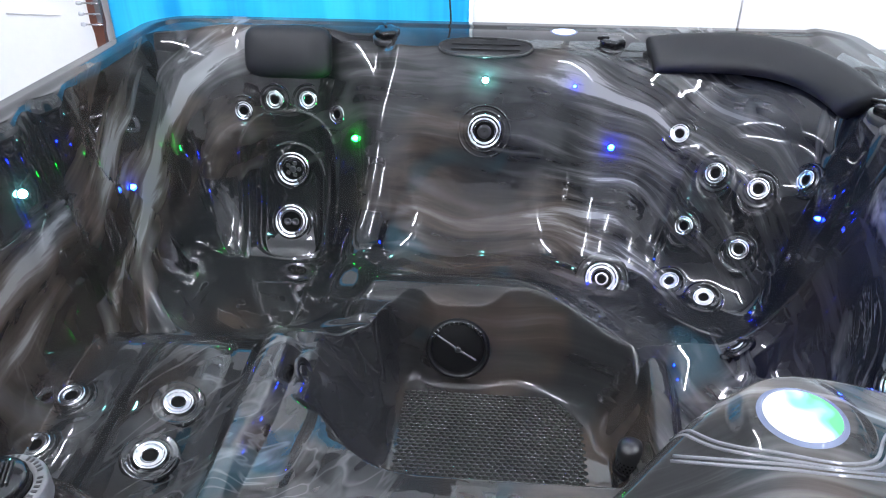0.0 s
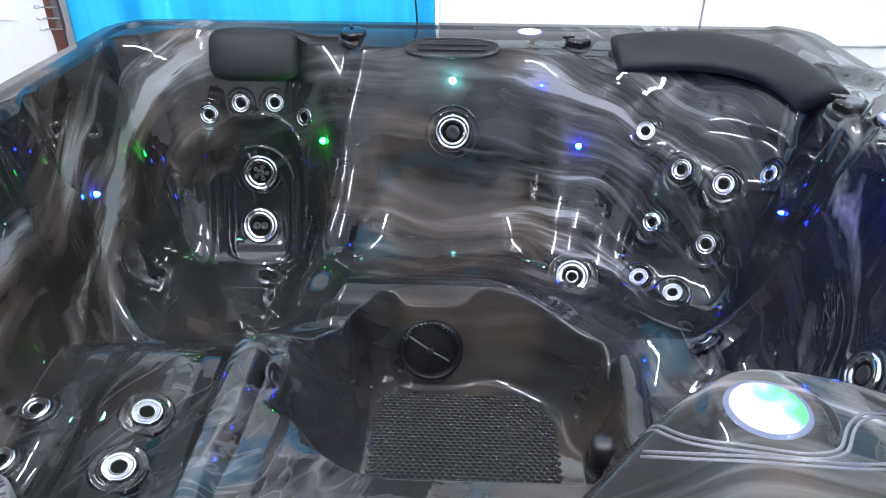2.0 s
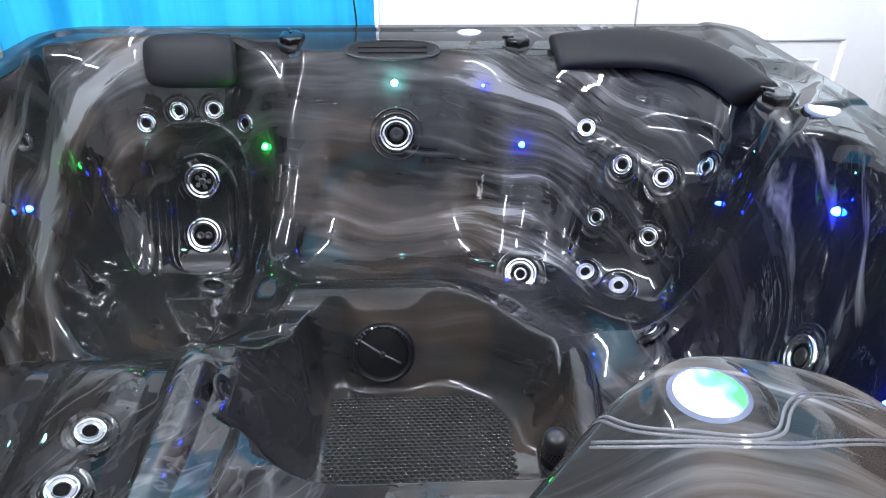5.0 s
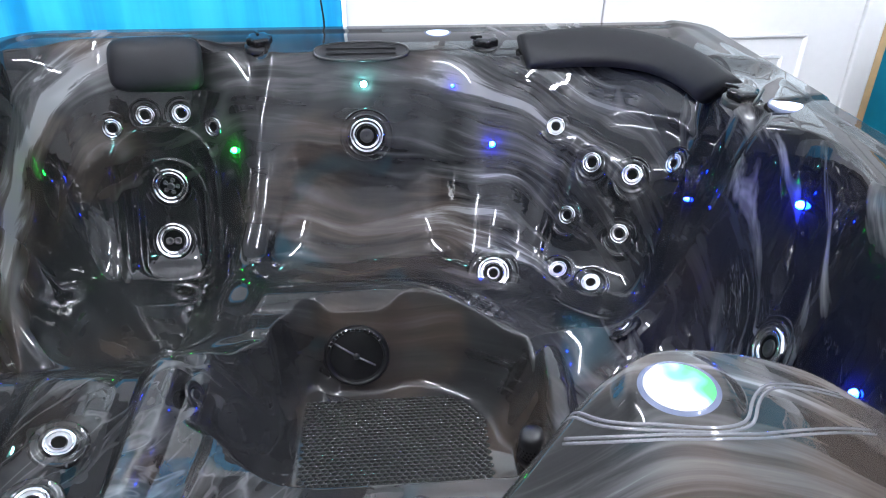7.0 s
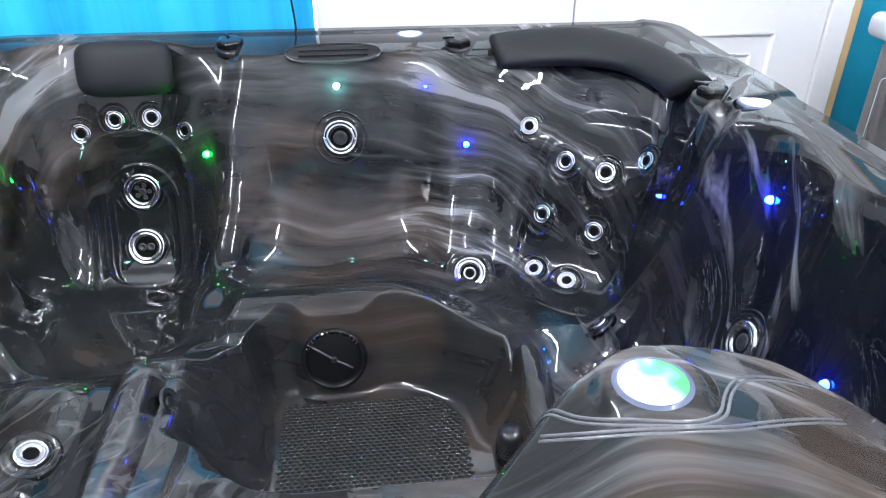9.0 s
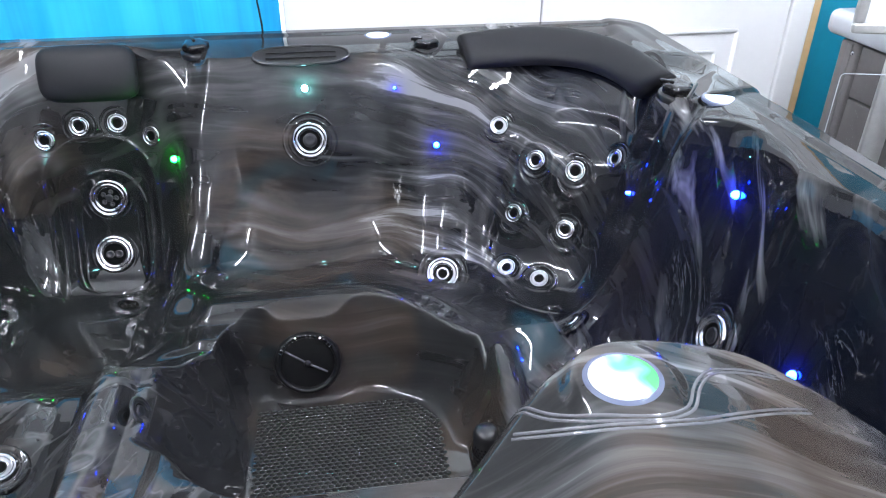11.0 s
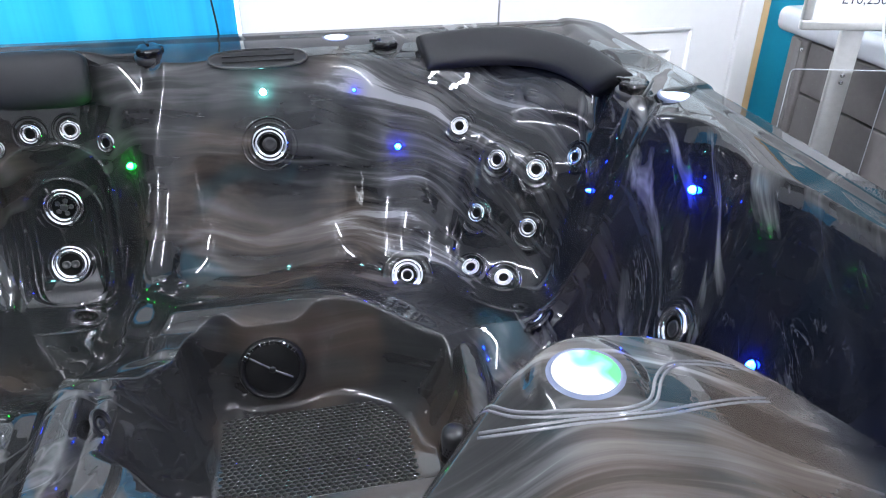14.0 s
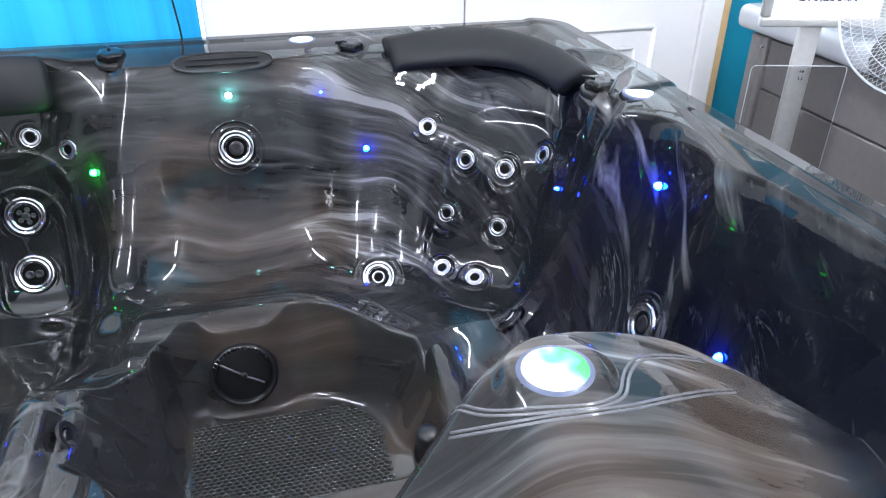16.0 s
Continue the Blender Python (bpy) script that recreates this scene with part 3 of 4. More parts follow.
# three unseen walls close the room, their greys chosen for reflections in the shell
structure("wall_south", box(-3.5, 4.0, -4.15, -4.0, 0, 2.7), M_GREYWALL, "plain grey showroom wall")
structure("wall_west", box(-3.65, -3.5, -4.15, WALL + 0.15, 0, 2.7), M_DUSK, "unseen dark grey wall, its tone set for the shell's reflections")
structure("wall_east", box(4.0, 4.15, -4.15, WALL + 0.15, 0, 2.7), M_GREYWALL, "plain grey showroom wall")
structure("trim", box(1.880, 1.912, WALL - 0.035, WALL - 0.002, 0, 2.15, 0.003), M_PINE, "bare pine strip along the door frame")


def panelled_leaf(name, x0, x1, label):
    """A white door leaf: a solid lower half with raised moulding, and glazing with bars above."""
    y0, y1 = WALL - 0.034, WALL + 0.008
    door = tagged(part(name, box(x0, x1, y0, y1, 0.01, 1.10, 0.003), M_WHITE, smooth=False), label, "door", kind="structure")
    for a, b, z0, z1 in ((x0, x0 + 0.12, 1.1002, 2.05), (x1 - 0.12, x1, 1.1002, 2.05), (x0 + 0.1202, x1 - 0.1202, 1.92, 2.05)):
        part("rail", box(a, b, y0, y1, z0, z1, 0.003), M_WHITE, door, smooth=False)
    a, b, z0, z1 = x0 + 0.1202, x1 - 0.1202, 1.1002, 1.9198
    for i in range(1, 3):
        x = a + (b - a) * i / 3
        part("glazing_bar", box(x - 0.011, x + 0.011, y0 + 0.004, y1 - 0.004, z0, z1, 0.003), M_WHITE, door, smooth=False)
    for i in range(1, 4):
        z = z0 + (z1 - z0) * i / 4
        part("glazing_bar", box(a, b, y0 + 0.006, y1 - 0.006, z - 0.010, z + 0.010, 0.003), M_WHITE, door, smooth=False)
    for i in range(3):
        for k in range(4):
            pn = part("pane", box(a + (b - a) * i / 3 + 0.008, a + (b - a) * (i + 1) / 3 - 0.008, WALL - 0.015, WALL - 0.011, z0 + (z1 - z0) * k / 4 + 0.008, z0 + (z1 - z0) * (k + 1) / 4 - 0.008), M_GLASS, door, smooth=False)
            pn.visible_shadow = False
    y = y0
    for z0, z1 in ((0.22, 0.845),):
        a, b = x0 + 0.20, x1 - 0.19
        for inset, r in ((0.0, 0.009), (0.075, 0.007)):
            c = [(a + inset, y, z0 + inset), (b - inset, y, z0 + inset), (b - inset, y, z1 - inset), (a + inset, y, z1 - inset)]
            bm = bmesh.new()
            for p, q in zip(c, c[1:] + c[:1]):
                tube([p, q], r, 6, bm=bm)
            part("moulding", bm, M_WHITE, door)
    return door


door = panelled_leaf("door_1", -0.025, 0.8485, "white panelled double door leaf, closed")
# added strip blocks daylight in the gap and stands for its shade
part("gap_strip", box(0.838, 0.864, WALL + 0.010, WALL + 0.022, 0.01, 2.05, 0.002), M_DUSK, door, "dark strip added behind the gap to keep it dark", smooth=False)
panelled_leaf("door_2", 0.8535, 1.788, "white panelled double door leaf, closed")
structure("door_frame", box(1.793, 1.879, WALL - 0.042, WALL - 0.004, 0, 2.13, 0.006), M_WHITE, "white painted door frame post", category="door frame")
structure("door_head", box(-0.06, 1.879, WALL - 0.042, WALL - 0.004, 2.131, 2.2, 0.006), M_WHITE, "white painted door head", category="door frame")
tagged(part("moulding", tube([(-1.70, WALL - 0.003, 0.883), (-1.50, WALL - 0.003, 0.883)], 0.004, 6), M_WHITE), "thin white moulding on the wall", "moulding", kind="structure")


def curtain(x0, x1, z0, z1):
    bm = bmesh.new()
    n, rows = 120, 8
    grid = []
    for j in range(rows + 1):
        z = z0 + (z1 - z0) * j / rows
        line = []
        for i in range(n + 1):
            x = x0 + (x1 - x0) * i / n
            f = noise.noise((x * 5.0, z * 0.15, 3.0)) * 0.030 + 0.012 * math.sin(x * 31 + 1.5 * math.sin(x * 7))
            line.append(bm.verts.new((x, WALL - 0.045 + f * 0.9, z)))
        grid.append(line)
    for j in range(rows):
        for i in range(n):
            bm.faces.new((grid[j][i], grid[j][i + 1], grid[j + 1][i + 1], grid[j + 1][i]))
    return bm


cl = part("curtain", curtain(-1.285, -0.035, 0.02, 1.32), M_BLUE)
cl.modifiers.new("thick", "SOLIDIFY").thickness = 0.003
tagged(cl, "bright blue cloth curtain hanging on the wall", "curtain")
wire = [(-0.098 + 0.004 * math.sin(z * 9) + 0.03 * max(0, z - 0.93) * 2 * -1, WALL - 0.085, z) for z in np.linspace(0.02, 1.9, 50)]
tagged(part("cable", tube(wire, 0.0035, 6), M_BLACK), "thin black cable hanging in front of the blue curtain", "cable")

for x, y in ((-1.15, -0.40), (1.38, -0.40), (-1.5, -2.9), (1.7, -2.9)):
    lamp = tagged(new("ceiling_light"), "long white fluorescent ceiling light, lit", "ceiling light", "ceiling lights")
    lamp.location = (x, y, 2.45)
    part("tray", box(-0.022, 0.022, -0.78, 0.78, 0.020, 0.040, 0.004), M_CEIL, lamp, smooth=False)
    part("tube", tube([(0, -0.75, 0), (0, 0.75, 0)], 0.019, 12), M_TUBE, lamp, "glowing white tube")
    for yy in (-0.6, 0.6):
        part("hanger", tube([(0, yy, 0.038), (0, yy, 0.25)], 0.003, 6), M_CEIL, lamp)

# ---------------------------------------------------------------- hot tub
tub = tagged(new("hot_tub"), "large square hot tub with dark marbled acrylic shell, empty of water", "hot tub")
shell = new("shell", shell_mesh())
shell.parent = tub
for x0, x1, y0, y1 in ((X0 + 0.02, X1 - 0.02, Y1 - 0.05, Y1 - 0.02), (X0 + 0.02, X1 - 0.02, Y0 + 0.02, Y0 + 0.05), (X0 + 0.02, X0 + 0.05, Y0 + 0.055, Y1 - 0.055), (X1 - 0.05, X1 - 0.02, Y0 + 0.055, Y1 - 0.055)):
    part("side_panel", box(x0, x1, y0, y1, 0.0, 0.86, 0.004), M_CABINET, tub, "grey slatted cabinet side", smooth=False)
lip = []
for k in range(96):
    a = 2 * math.pi * k / 96
    d = Vector((math.cos(a), math.sin(a)))
    cx, cy, hx, hy, r = (X0 + X1) / 2, (Y0 + Y1) / 2, (X1 - X0) / 2, (Y1 - Y0) / 2, 0.16
    s = 1.0
    lo, hi = 0.0, 3.0
    for _ in range(30):
        s = (lo + hi) / 2
        if float(rbox2(np.array(cx + d.x * s), np.array(cy + d.y * s), X0, X1, Y0, Y1, r)) > 0:
            hi = s
        else:
            lo = s
    lip.append((cx + d.x * s, cy + d.y * s))


def band(ring, heights):
    """A skirt of several inset rings under the rim's edge."""
    bm = bmesh.new()
    cx, cy = (X0 + X1) / 2, (Y0 + Y1) / 2
    rows = []
    for inset, z in heights:
        rows.append([bm.verts.new((x + (cx - x) * inset, y + (cy - y) * inset, z)) for x, y in ring])
    for a, b in zip(rows, rows[1:]):
        for k in range(len(ring)):
            j = (k + 1) % len(ring)
            bm.faces.new((a[k], a[j], b[j], b[k]))
    return bm


part("rim_edge", band(lip, ((0.0, RIM - 0.012), (-0.003, RIM - 0.02), (-0.004, RIM - 0.035), (-0.003, RIM - 0.05), (0.004, RIM - 0.06), (0.03, RIM - 0.062))), M_SHELL, tub)


def frame_at(p, spin=0.0, lift=0.0, snap=True, normal=None):
    if snap:
        q, n = snapped(p)
    else:
        q, n = Vector(p), Vector(normal or (0, 0, 1))
    if normal is not None:
        n = Vector(normal).normalized()
    rot = n.to_track_quat("Z", "Y").to_matrix().to_4x4()
    return Matrix.Translation(q + n * lift) @ rot @ pose(0, 0, 0, 0, 0, spin)


def jet(p, r, style, normal=None, spin=0.0):
    """A hydrotherapy jet: moulded collar, chrome flange, near-black throat disc and an inner nozzle."""
    ob = new("jet")
    ob.parent = tub
    ob.matrix_basis = frame_at(p, spin, (0.3 * r if r > 0.04 or p[2] > 0.6 else 0.05 * r) if normal else 0.0, normal=normal)
    k = r
    if style != "black":
        rings = [(k * 1.25 + 0.018, -0.0045), (k * 1.25 + 0.0145, 0.0004), (k * 1.25 + 0.012, 0.0018), (k * 1.25 + 0.0095, 0.0010), (k * 1.25 + 0.006, -0.0004), (k * 1.25 + 0.002, -0.0012), (k * 1.12 + 0.004, 0.0006), (k * 1.12 + 0.002, 0.0022), (k * 1.12, 0.0018), (k * 1.04 + 0.001, 0.0), (k * 0.95, -0.001)]
        part("collar", lathe(rings, 56), M_SHELL, ob)
    face = M_BLACK if style == "black" else M_CHROME
    small = style == "small"
    hole = 0.42 if small else 0.55
    prof = [(1.02, -0.03), (1.02, 0.04), (0.99, 0.10), (0.94, 0.145), (0.885, 0.155), (0.835, 0.14), (0.80, 0.115), (0.785, 0.105), (0.77, 0.112), (0.70, 0.125), (hole + 0.10, 0.115), (hole + 0.05, 0.09), (hole + 0.015, 0.05), (hole, 0.0), (hole - 0.01, -0.10)]
    prof = [(k * a, 0.002 + k * b) for a, b in prof]
    part("flange", lathe(prof, 56), face, ob, "polished chrome ring" if face is M_CHROME else "black plastic ring")
    # closed disc, the opening's shade is only its colour
    part("throat", lathe([(k * 0.56, 0.001), (k * 0.54, 0.0015), (k * 0.46, 0.0012), (0, 0.0012)], 40), M_DARK, ob, "near-black disc painting the jet opening's shade")
    if style == "rosette":
        part("nozzle", lathe([(k * 0.20, 0.001), (k * 0.18, 0.005), (k * 0.08, 0.006), (0, 0.004)], 24), M_BLACK, ob)
        for i in range(5):
            a = 2 * math.pi * i / 5
            m = pose(k * 0.34 * math.cos(a), k * 0.34 * math.sin(a), 0.001)
            part("vane", lathe([(k * 0.13, 0.0), (k * 0.12, 0.003), (k * 0.07, 0.0035), (k * 0.05, 0.0015), (0, 0.001)], 14), M_BLACK, ob, m=m)
    elif style == "twin":
        for sx in (-1, 1):
            part("nozzle", lathe([(k * 0.20, 0.0), (k * 0.20, 0.006), (k * 0.15, 0.008), (k * 0.11, 0.005), (0, 0.003)], 20), M_BLACK, ob, m=pose(sx * k * 0.22, 0, 0.001))
    elif style == "ring":
        part("nozzle", lathe([(k * 0.42, 0.001), (k * 0.40, 0.006), (k * 0.32, 0.0075), (k * 0.25, 0.005), (k * 0.23, 0.001)], 28), M_CHROME, ob, "small chrome inner ring")
        # another closed disc, coloured as the bore's shade
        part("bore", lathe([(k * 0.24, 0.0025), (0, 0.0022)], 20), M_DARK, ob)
    elif style == "plain":
        part("nozzle", lathe([(k * 0.40, 0.001), (k * 0.36, 0.004), (k * 0.2, 0.003), (0, 0.001)], 24), M_BLACK, ob)
    elif style == "black":
        part("nozzle", lathe([(k * 0.42, 0.001), (k * 0.36, 0.006), (k * 0.2, 0.004), (0, 0.004)], 24), M_BLACK, ob)
    return ob


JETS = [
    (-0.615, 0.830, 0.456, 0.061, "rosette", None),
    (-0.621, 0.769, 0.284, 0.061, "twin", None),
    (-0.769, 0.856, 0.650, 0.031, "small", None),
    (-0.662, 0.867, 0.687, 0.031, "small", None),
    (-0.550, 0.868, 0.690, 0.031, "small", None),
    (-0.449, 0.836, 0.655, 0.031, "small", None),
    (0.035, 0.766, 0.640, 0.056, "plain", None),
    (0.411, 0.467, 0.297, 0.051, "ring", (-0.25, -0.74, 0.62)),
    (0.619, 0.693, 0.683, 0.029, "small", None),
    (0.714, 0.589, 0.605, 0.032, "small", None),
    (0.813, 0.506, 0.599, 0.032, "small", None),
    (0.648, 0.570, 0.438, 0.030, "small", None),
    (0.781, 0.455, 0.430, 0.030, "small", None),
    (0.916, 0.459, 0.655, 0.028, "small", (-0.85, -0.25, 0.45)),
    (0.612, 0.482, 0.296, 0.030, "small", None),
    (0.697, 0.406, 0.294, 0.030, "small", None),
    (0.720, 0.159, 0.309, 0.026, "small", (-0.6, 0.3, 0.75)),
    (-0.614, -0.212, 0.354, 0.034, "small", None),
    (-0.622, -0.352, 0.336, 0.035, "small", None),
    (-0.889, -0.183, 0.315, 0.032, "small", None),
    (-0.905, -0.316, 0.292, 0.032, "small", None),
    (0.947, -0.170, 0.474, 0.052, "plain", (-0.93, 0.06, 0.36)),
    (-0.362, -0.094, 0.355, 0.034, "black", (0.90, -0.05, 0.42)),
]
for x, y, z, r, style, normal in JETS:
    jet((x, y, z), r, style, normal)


def led(p, color, strength, r=0.0085):
    """A small coloured light in the shell: bezel and glowing dome."""
    ob = new("spot_light")
    ob.parent = tub
    ob.matrix_basis = frame_at(p)
    part("bezel", lathe([(r * 1.55, -0.002), (r * 1.5, 0.001), (r * 1.25, 0.0025), (r * 1.05, 0.002)], 28), M_GLOSS, ob)
    m = mat("led_glow", (0.8, 0.8, 0.8), 0.3, emit=color, strength=strength)
    part("lens", lathe([(r * 1.1, 0.001), (r * 1.05, 0.006), (r * 0.85, 0.011), (r * 0.5, 0.0145), (0, 0.0158)], 24), m, ob, "small glowing lens")
    return ob


ICE, BLUE, DEEP, GREEN = (0.20, 0.92, 0.88), (0.0006, 0.018, 1.0), (0.0003, 0.014, 1.0), (0.0006, 1.0, 0.03)
LEDS = [
    (0.032, 0.807, 0.793, ICE, 320, 0.0085),
    (0.423, 0.695, 0.630, DEEP, 650, 0.0085),
    (-0.378, 0.762, 0.604, GREEN, 430, 0.0085),
    (-0.986, -0.010, 0.758, ICE, 200, 0.0085),
    (-0.961, 0.399, 0.578, BLUE, 200, 0.0080),
    (0.901, 0.290, 0.622, DEEP, 130, 0.0050),
    (1.010, -0.024, 0.761, BLUE, 1000, 0.0085),
    (0.966, -0.398, 0.550, BLUE, 420, 0.0085),
    (0.306, 0.779, 0.791, DEEP, 90, 0.0045),
]
for x, y, z, color, strength, r in LEDS:
    led((x, y, z), color, strength, r)

# large lit disc on the filter cover
disc = new("cover_light")
disc.parent = tub
q, n = snapped((0.499, -0.631, 0.798))
ex = (n * n.x - Vector((1, 0, 0))).normalized()
ey = n.cross(ex)
disc.matrix_basis = Matrix.Translation(q + n * 0.0022) @ Matrix((ex, ey, n)).transposed().to_4x4()
part("ring", lathe([(0.0590, -0.014), (0.0590, -0.004), (0.0575, -0.0018), (0.0545, -0.0012), (0.0525, 0.0010), (0.0505, 0.0012), (0.0495, 0.0002)], 72), M_LENSRING, disc, "clear bluish plastic ring")
part("lens", lathe([(0.0500, 0.0004), (0.044, 0.0018), (0.028, 0.0030), (0, 0.0034)], 64), M_DISC, disc, "glowing white, cyan and green lens")

# raised lines whose pale colour stands in for a highlight
for lx, ly in bead_lines():
    tx, ty = np.gradient(lx), np.gradient(ly)
    tl = np.hypot(tx, ty)
    for shift in (-0.0042, 0.0042):
        px, py = lx - ty / tl * shift, ly + tx / tl * shift
        pz = height(px, py)
        part("moulded_line", tube([(x, y, z - 0.0012) for x, y, z in zip(px.tolist(), py.tolist(), pz.tolist())], 0.0030, 12), M_LINE, tub, "thin moulded line on the filter cover, its highlight painted pale")

for x, y, z in ((0.272, 0.960, 0.912), (1.058, 0.209, 0.911)):
    rl = new("rim_light")
    rl.parent = tub
    rl.matrix_basis = frame_at((x, y, z), lift=-0.003, normal=(0, -0.08, 1))
    part("ring", lathe([(0.045, -0.004), (0.045, 0.002), (0.041, 0.004), (0.037, 0.003)], 48), M_LENSRING, rl, "pale blue plastic ring")
    part("lens", lathe([(0.038, 0.0025), (0.03, 0.005), (0, 0.007)], 48), M_RIMLED, rl, "softly glowing pale blue lens")


def valve(p, spin):
    """A black air-control knob with six grips on a round foot."""
    ob = new("air_valve")
    ob.parent = tub
    ob.matrix_basis = frame_at(p, spin, lift=-0.012, normal=(0, -0.12, 1))
    part("foot", lathe([(0.047, -0.010), (0.047, 0.004), (0.043, 0.008), (0.0, 0.008)], 48), M_BLACK, ob)
    bm = bmesh.new()
    n = 72
    rows = []
    for rr, z in ((0.036, 0.008), (0.038, 0.012), (0.038, 0.026), (0.035, 0.031), (0.026, 0.033), (0.012, 0.032)):
        rows.append([bm.verts.new(((rr + 0.0025 * math.cos(6 * a)) * math.cos(a), (rr + 0.0025 * math.cos(6 * a)) * math.sin(a), z)) for a in (2 * math.pi * k / n for k in range(n))])
    for a, b in zip(rows, rows[1:]):
        for k in range(n):
            bm.faces.new((a[k], a[(k + 1) % n], b[(k + 1) % n], b[k]))
    bm.faces.new(rows[-1])
    part("knob", bm, M_GLOSS, ob, "glossy black grip")
    part("pointer", box(-0.004, 0.004, 0.012, 0.048, 0.027, 0.037, 0.002), M_GLOSS, ob)
    return ob


for x, y, z, spin in ((-0.289, 0.905, 0.908, 20), (0.416, 0.872, 0.902, 95), (0.997, 0.319, 0.905, 60)):
    valve((x, y, z), spin)
part("valve_lever", box(-0.045, 0.045, -0.004, 0.004, 0.0, 0.010, 0.003), M_BLACK, tub, "thin black lever", m=pose(*(0.998, 0.240, 0.915, 0, -8, 52)))

# oval outlet below the back rim
gr = new("water_outlet")
gr.parent = tub
gr.matrix_basis = frame_at((0.029, 0.838, 0.880), lift=0.006, normal=(0, -0.55, 0.83))
outline = [(0.142 * math.copysign(abs(math.cos(a)) ** 0.75, math.cos(a)), 0.034 * math.copysign(abs(math.sin(a)) ** 0.8, math.sin(a)), 0.0) for a in (2 * math.pi * k / 72 for k in range(72))]
part("bezel", tube(outline, 0.006, 8, True), M_SHELL, gr)
bm = bmesh.new()
ring = [bm.verts.new((x * 0.98, y * 0.95, 0.004)) for x, y, _ in outline]
inner = [bm.verts.new((x * 0.86, y * 0.75, 0.001)) for x, y, _ in outline]
for k in range(72):
    bm.faces.new((ring[k], ring[(k + 1) % 72], inner[(k + 1) % 72], inner[k]))
bm.faces.new(inner)
part("mouth", bm, M_BLACK, gr, "dark oval mouth")
for yy in (-0.010, 0.010):
    part("vane", box(-0.105, 0.105, yy - 0.002, yy + 0.002, 0.001, 0.005, 0.001), M_BLACK, gr, smooth=False)


# head cushions
def cushion(w, h, d, power=4.0, bend=0.0):
    """A soft slab in x and y, bulging to +z, with rounded corners."""
    bm = bmesh.new()
    n, rings = 64, 14
    edge = []
    for k in range(n):
        a = 2 * math.pi * k / n
        c, s = math.cos(a), math.sin(a)
        f = (abs(c) ** power + abs(s) ** power) ** (-1 / power)
        edge.append((w / 2 * c * f, h / 2 * s * f))
    rows = []
    for i in range(rings + 1):
        t = i / rings
        if t < 0.45:
            q = t / 0.45
            sc, z = 1 - 0.035 * (1 - math.sin(q * math.pi / 2)) + 0.0, -d * 0.5 + d * 1.0 * q * 0.75
            sc = 0.955 + 0.045 * math.sin(q * math.pi * 0.62)
        else:
            q = (t - 0.45) / 0.55
            sc, z = 0.998 * math.cos(q * math.pi / 2) ** 0.55 if q < 1 else 0.0, d * 0.25 + d * 0.40 * math.sin(q * math.pi / 2)
        if sc < 1e-4:
            rows.append([bm.verts.new((0, 0, z))])
        else:
            rows.append([bm.verts.new((x * sc, y * sc, z + bend * (y * sc / h) ** 2)) for x, y in edge])
    for a, b in zip(rows, rows[1:]):
        for k in range(n):
            j = (k + 1) % n
            if len(b) == 1:
                bm.faces.new((a[k], a[j], b[0]))
            else:
                bm.faces.new((a[k], a[j], b[j], b[k]))
    bm.faces.new(rows[0][::-1])
    return bm


part("head_cushion", cushion(0.275, 0.165, 0.075, 5.0, -0.05), M_FOAM, tub, "charcoal foam head cushion with rounded corners", m=pose(*(-0.598, 0.866, 0.848, 72, 0, 0)))


def bezier(pts, t):
    pts = [Vector(p) for p in pts]
    while len(pts) > 1:
        pts = [a.lerp(b, t) for a, b in zip(pts, pts[1:])]
    return pts[0]


def corner_cushion():
    """The long cushion that wraps the corner seat's head: a bulging band between its upper and lower edge."""
    top = [(0.512, 0.845, 0.925), (0.70, 0.900, 0.930), (0.985, 0.965, 0.932), (1.020, 0.61, 0.928), (1.012, 0.37, 0.920)]
    low = [(0.535, 0.772, 0.842), (0.68, 0.765, 0.860), (0.89, 0.755, 0.876), (0.912, 0.62, 0.866), (0.962, 0.48, 0.824)]
    bm = bmesh.new()
    n, m = 60, 24
    rows = []
    for i in range(n + 1):
        t = i / n
        a, b = bezier(top, t), bezier(low, t)
        along = (bezier(top, min(1, t + 0.01)) - bezier(top, max(0, t - 0.01))).normalized()
        across = (a - b)
        out = across.cross(along).normalized()
        if out.dot(Vector((-1, -1, 0.2))) < 0:
            out = -out
        mid = (a + b) / 2
        e = 1 - (1 - min(1, min(t, 1 - t) / 0.035)) ** 2
        e = 0.72 + 0.28 * math.sqrt(max(0, e))
        row = []
        for k in range(m):
            w = 2 * math.pi * k / m
            c, s = math.cos(w), math.sin(w)
            f = (abs(c) ** 4 + abs(s) ** 4) ** -0.25
            row.append(bm.verts.new(mid + across * 0.5 * c * f * (0.9 + 0.1 * e) + out * (0.024 * s * f * e + 0.006 * max(0, s) * (1 - c * c))))
        rows.append(row)
    for a, b in zip(rows, rows[1:]):
        for k in range(m):
            bm.faces.new((a[k], a[(k + 1) % m], b[(k + 1) % m], b[k]))
    bm.faces.new(rows[0])
    bm.faces.new(rows[-1][::-1])
    return bm


part("corner_cushion", corner_cushion(), M_FOAM, tub, "long charcoal foam cushion wrapping the corner")

# suction cover on the far wall of the footwell
sc = new("suction_cover")
sc.parent = tub
sc.matrix_basis = pose(*(-0.006, 0.214, 0.212, 74, 0, 0)) @ Matrix.Scale(1.13, 4)
part("rim", lathe([(0.078, -0.02), (0.080, 0.012), (0.076, 0.020), (0.070, 0.022), (0.066, 0.016), (0.064, 0.008)], 64), M_SOOT, sc)
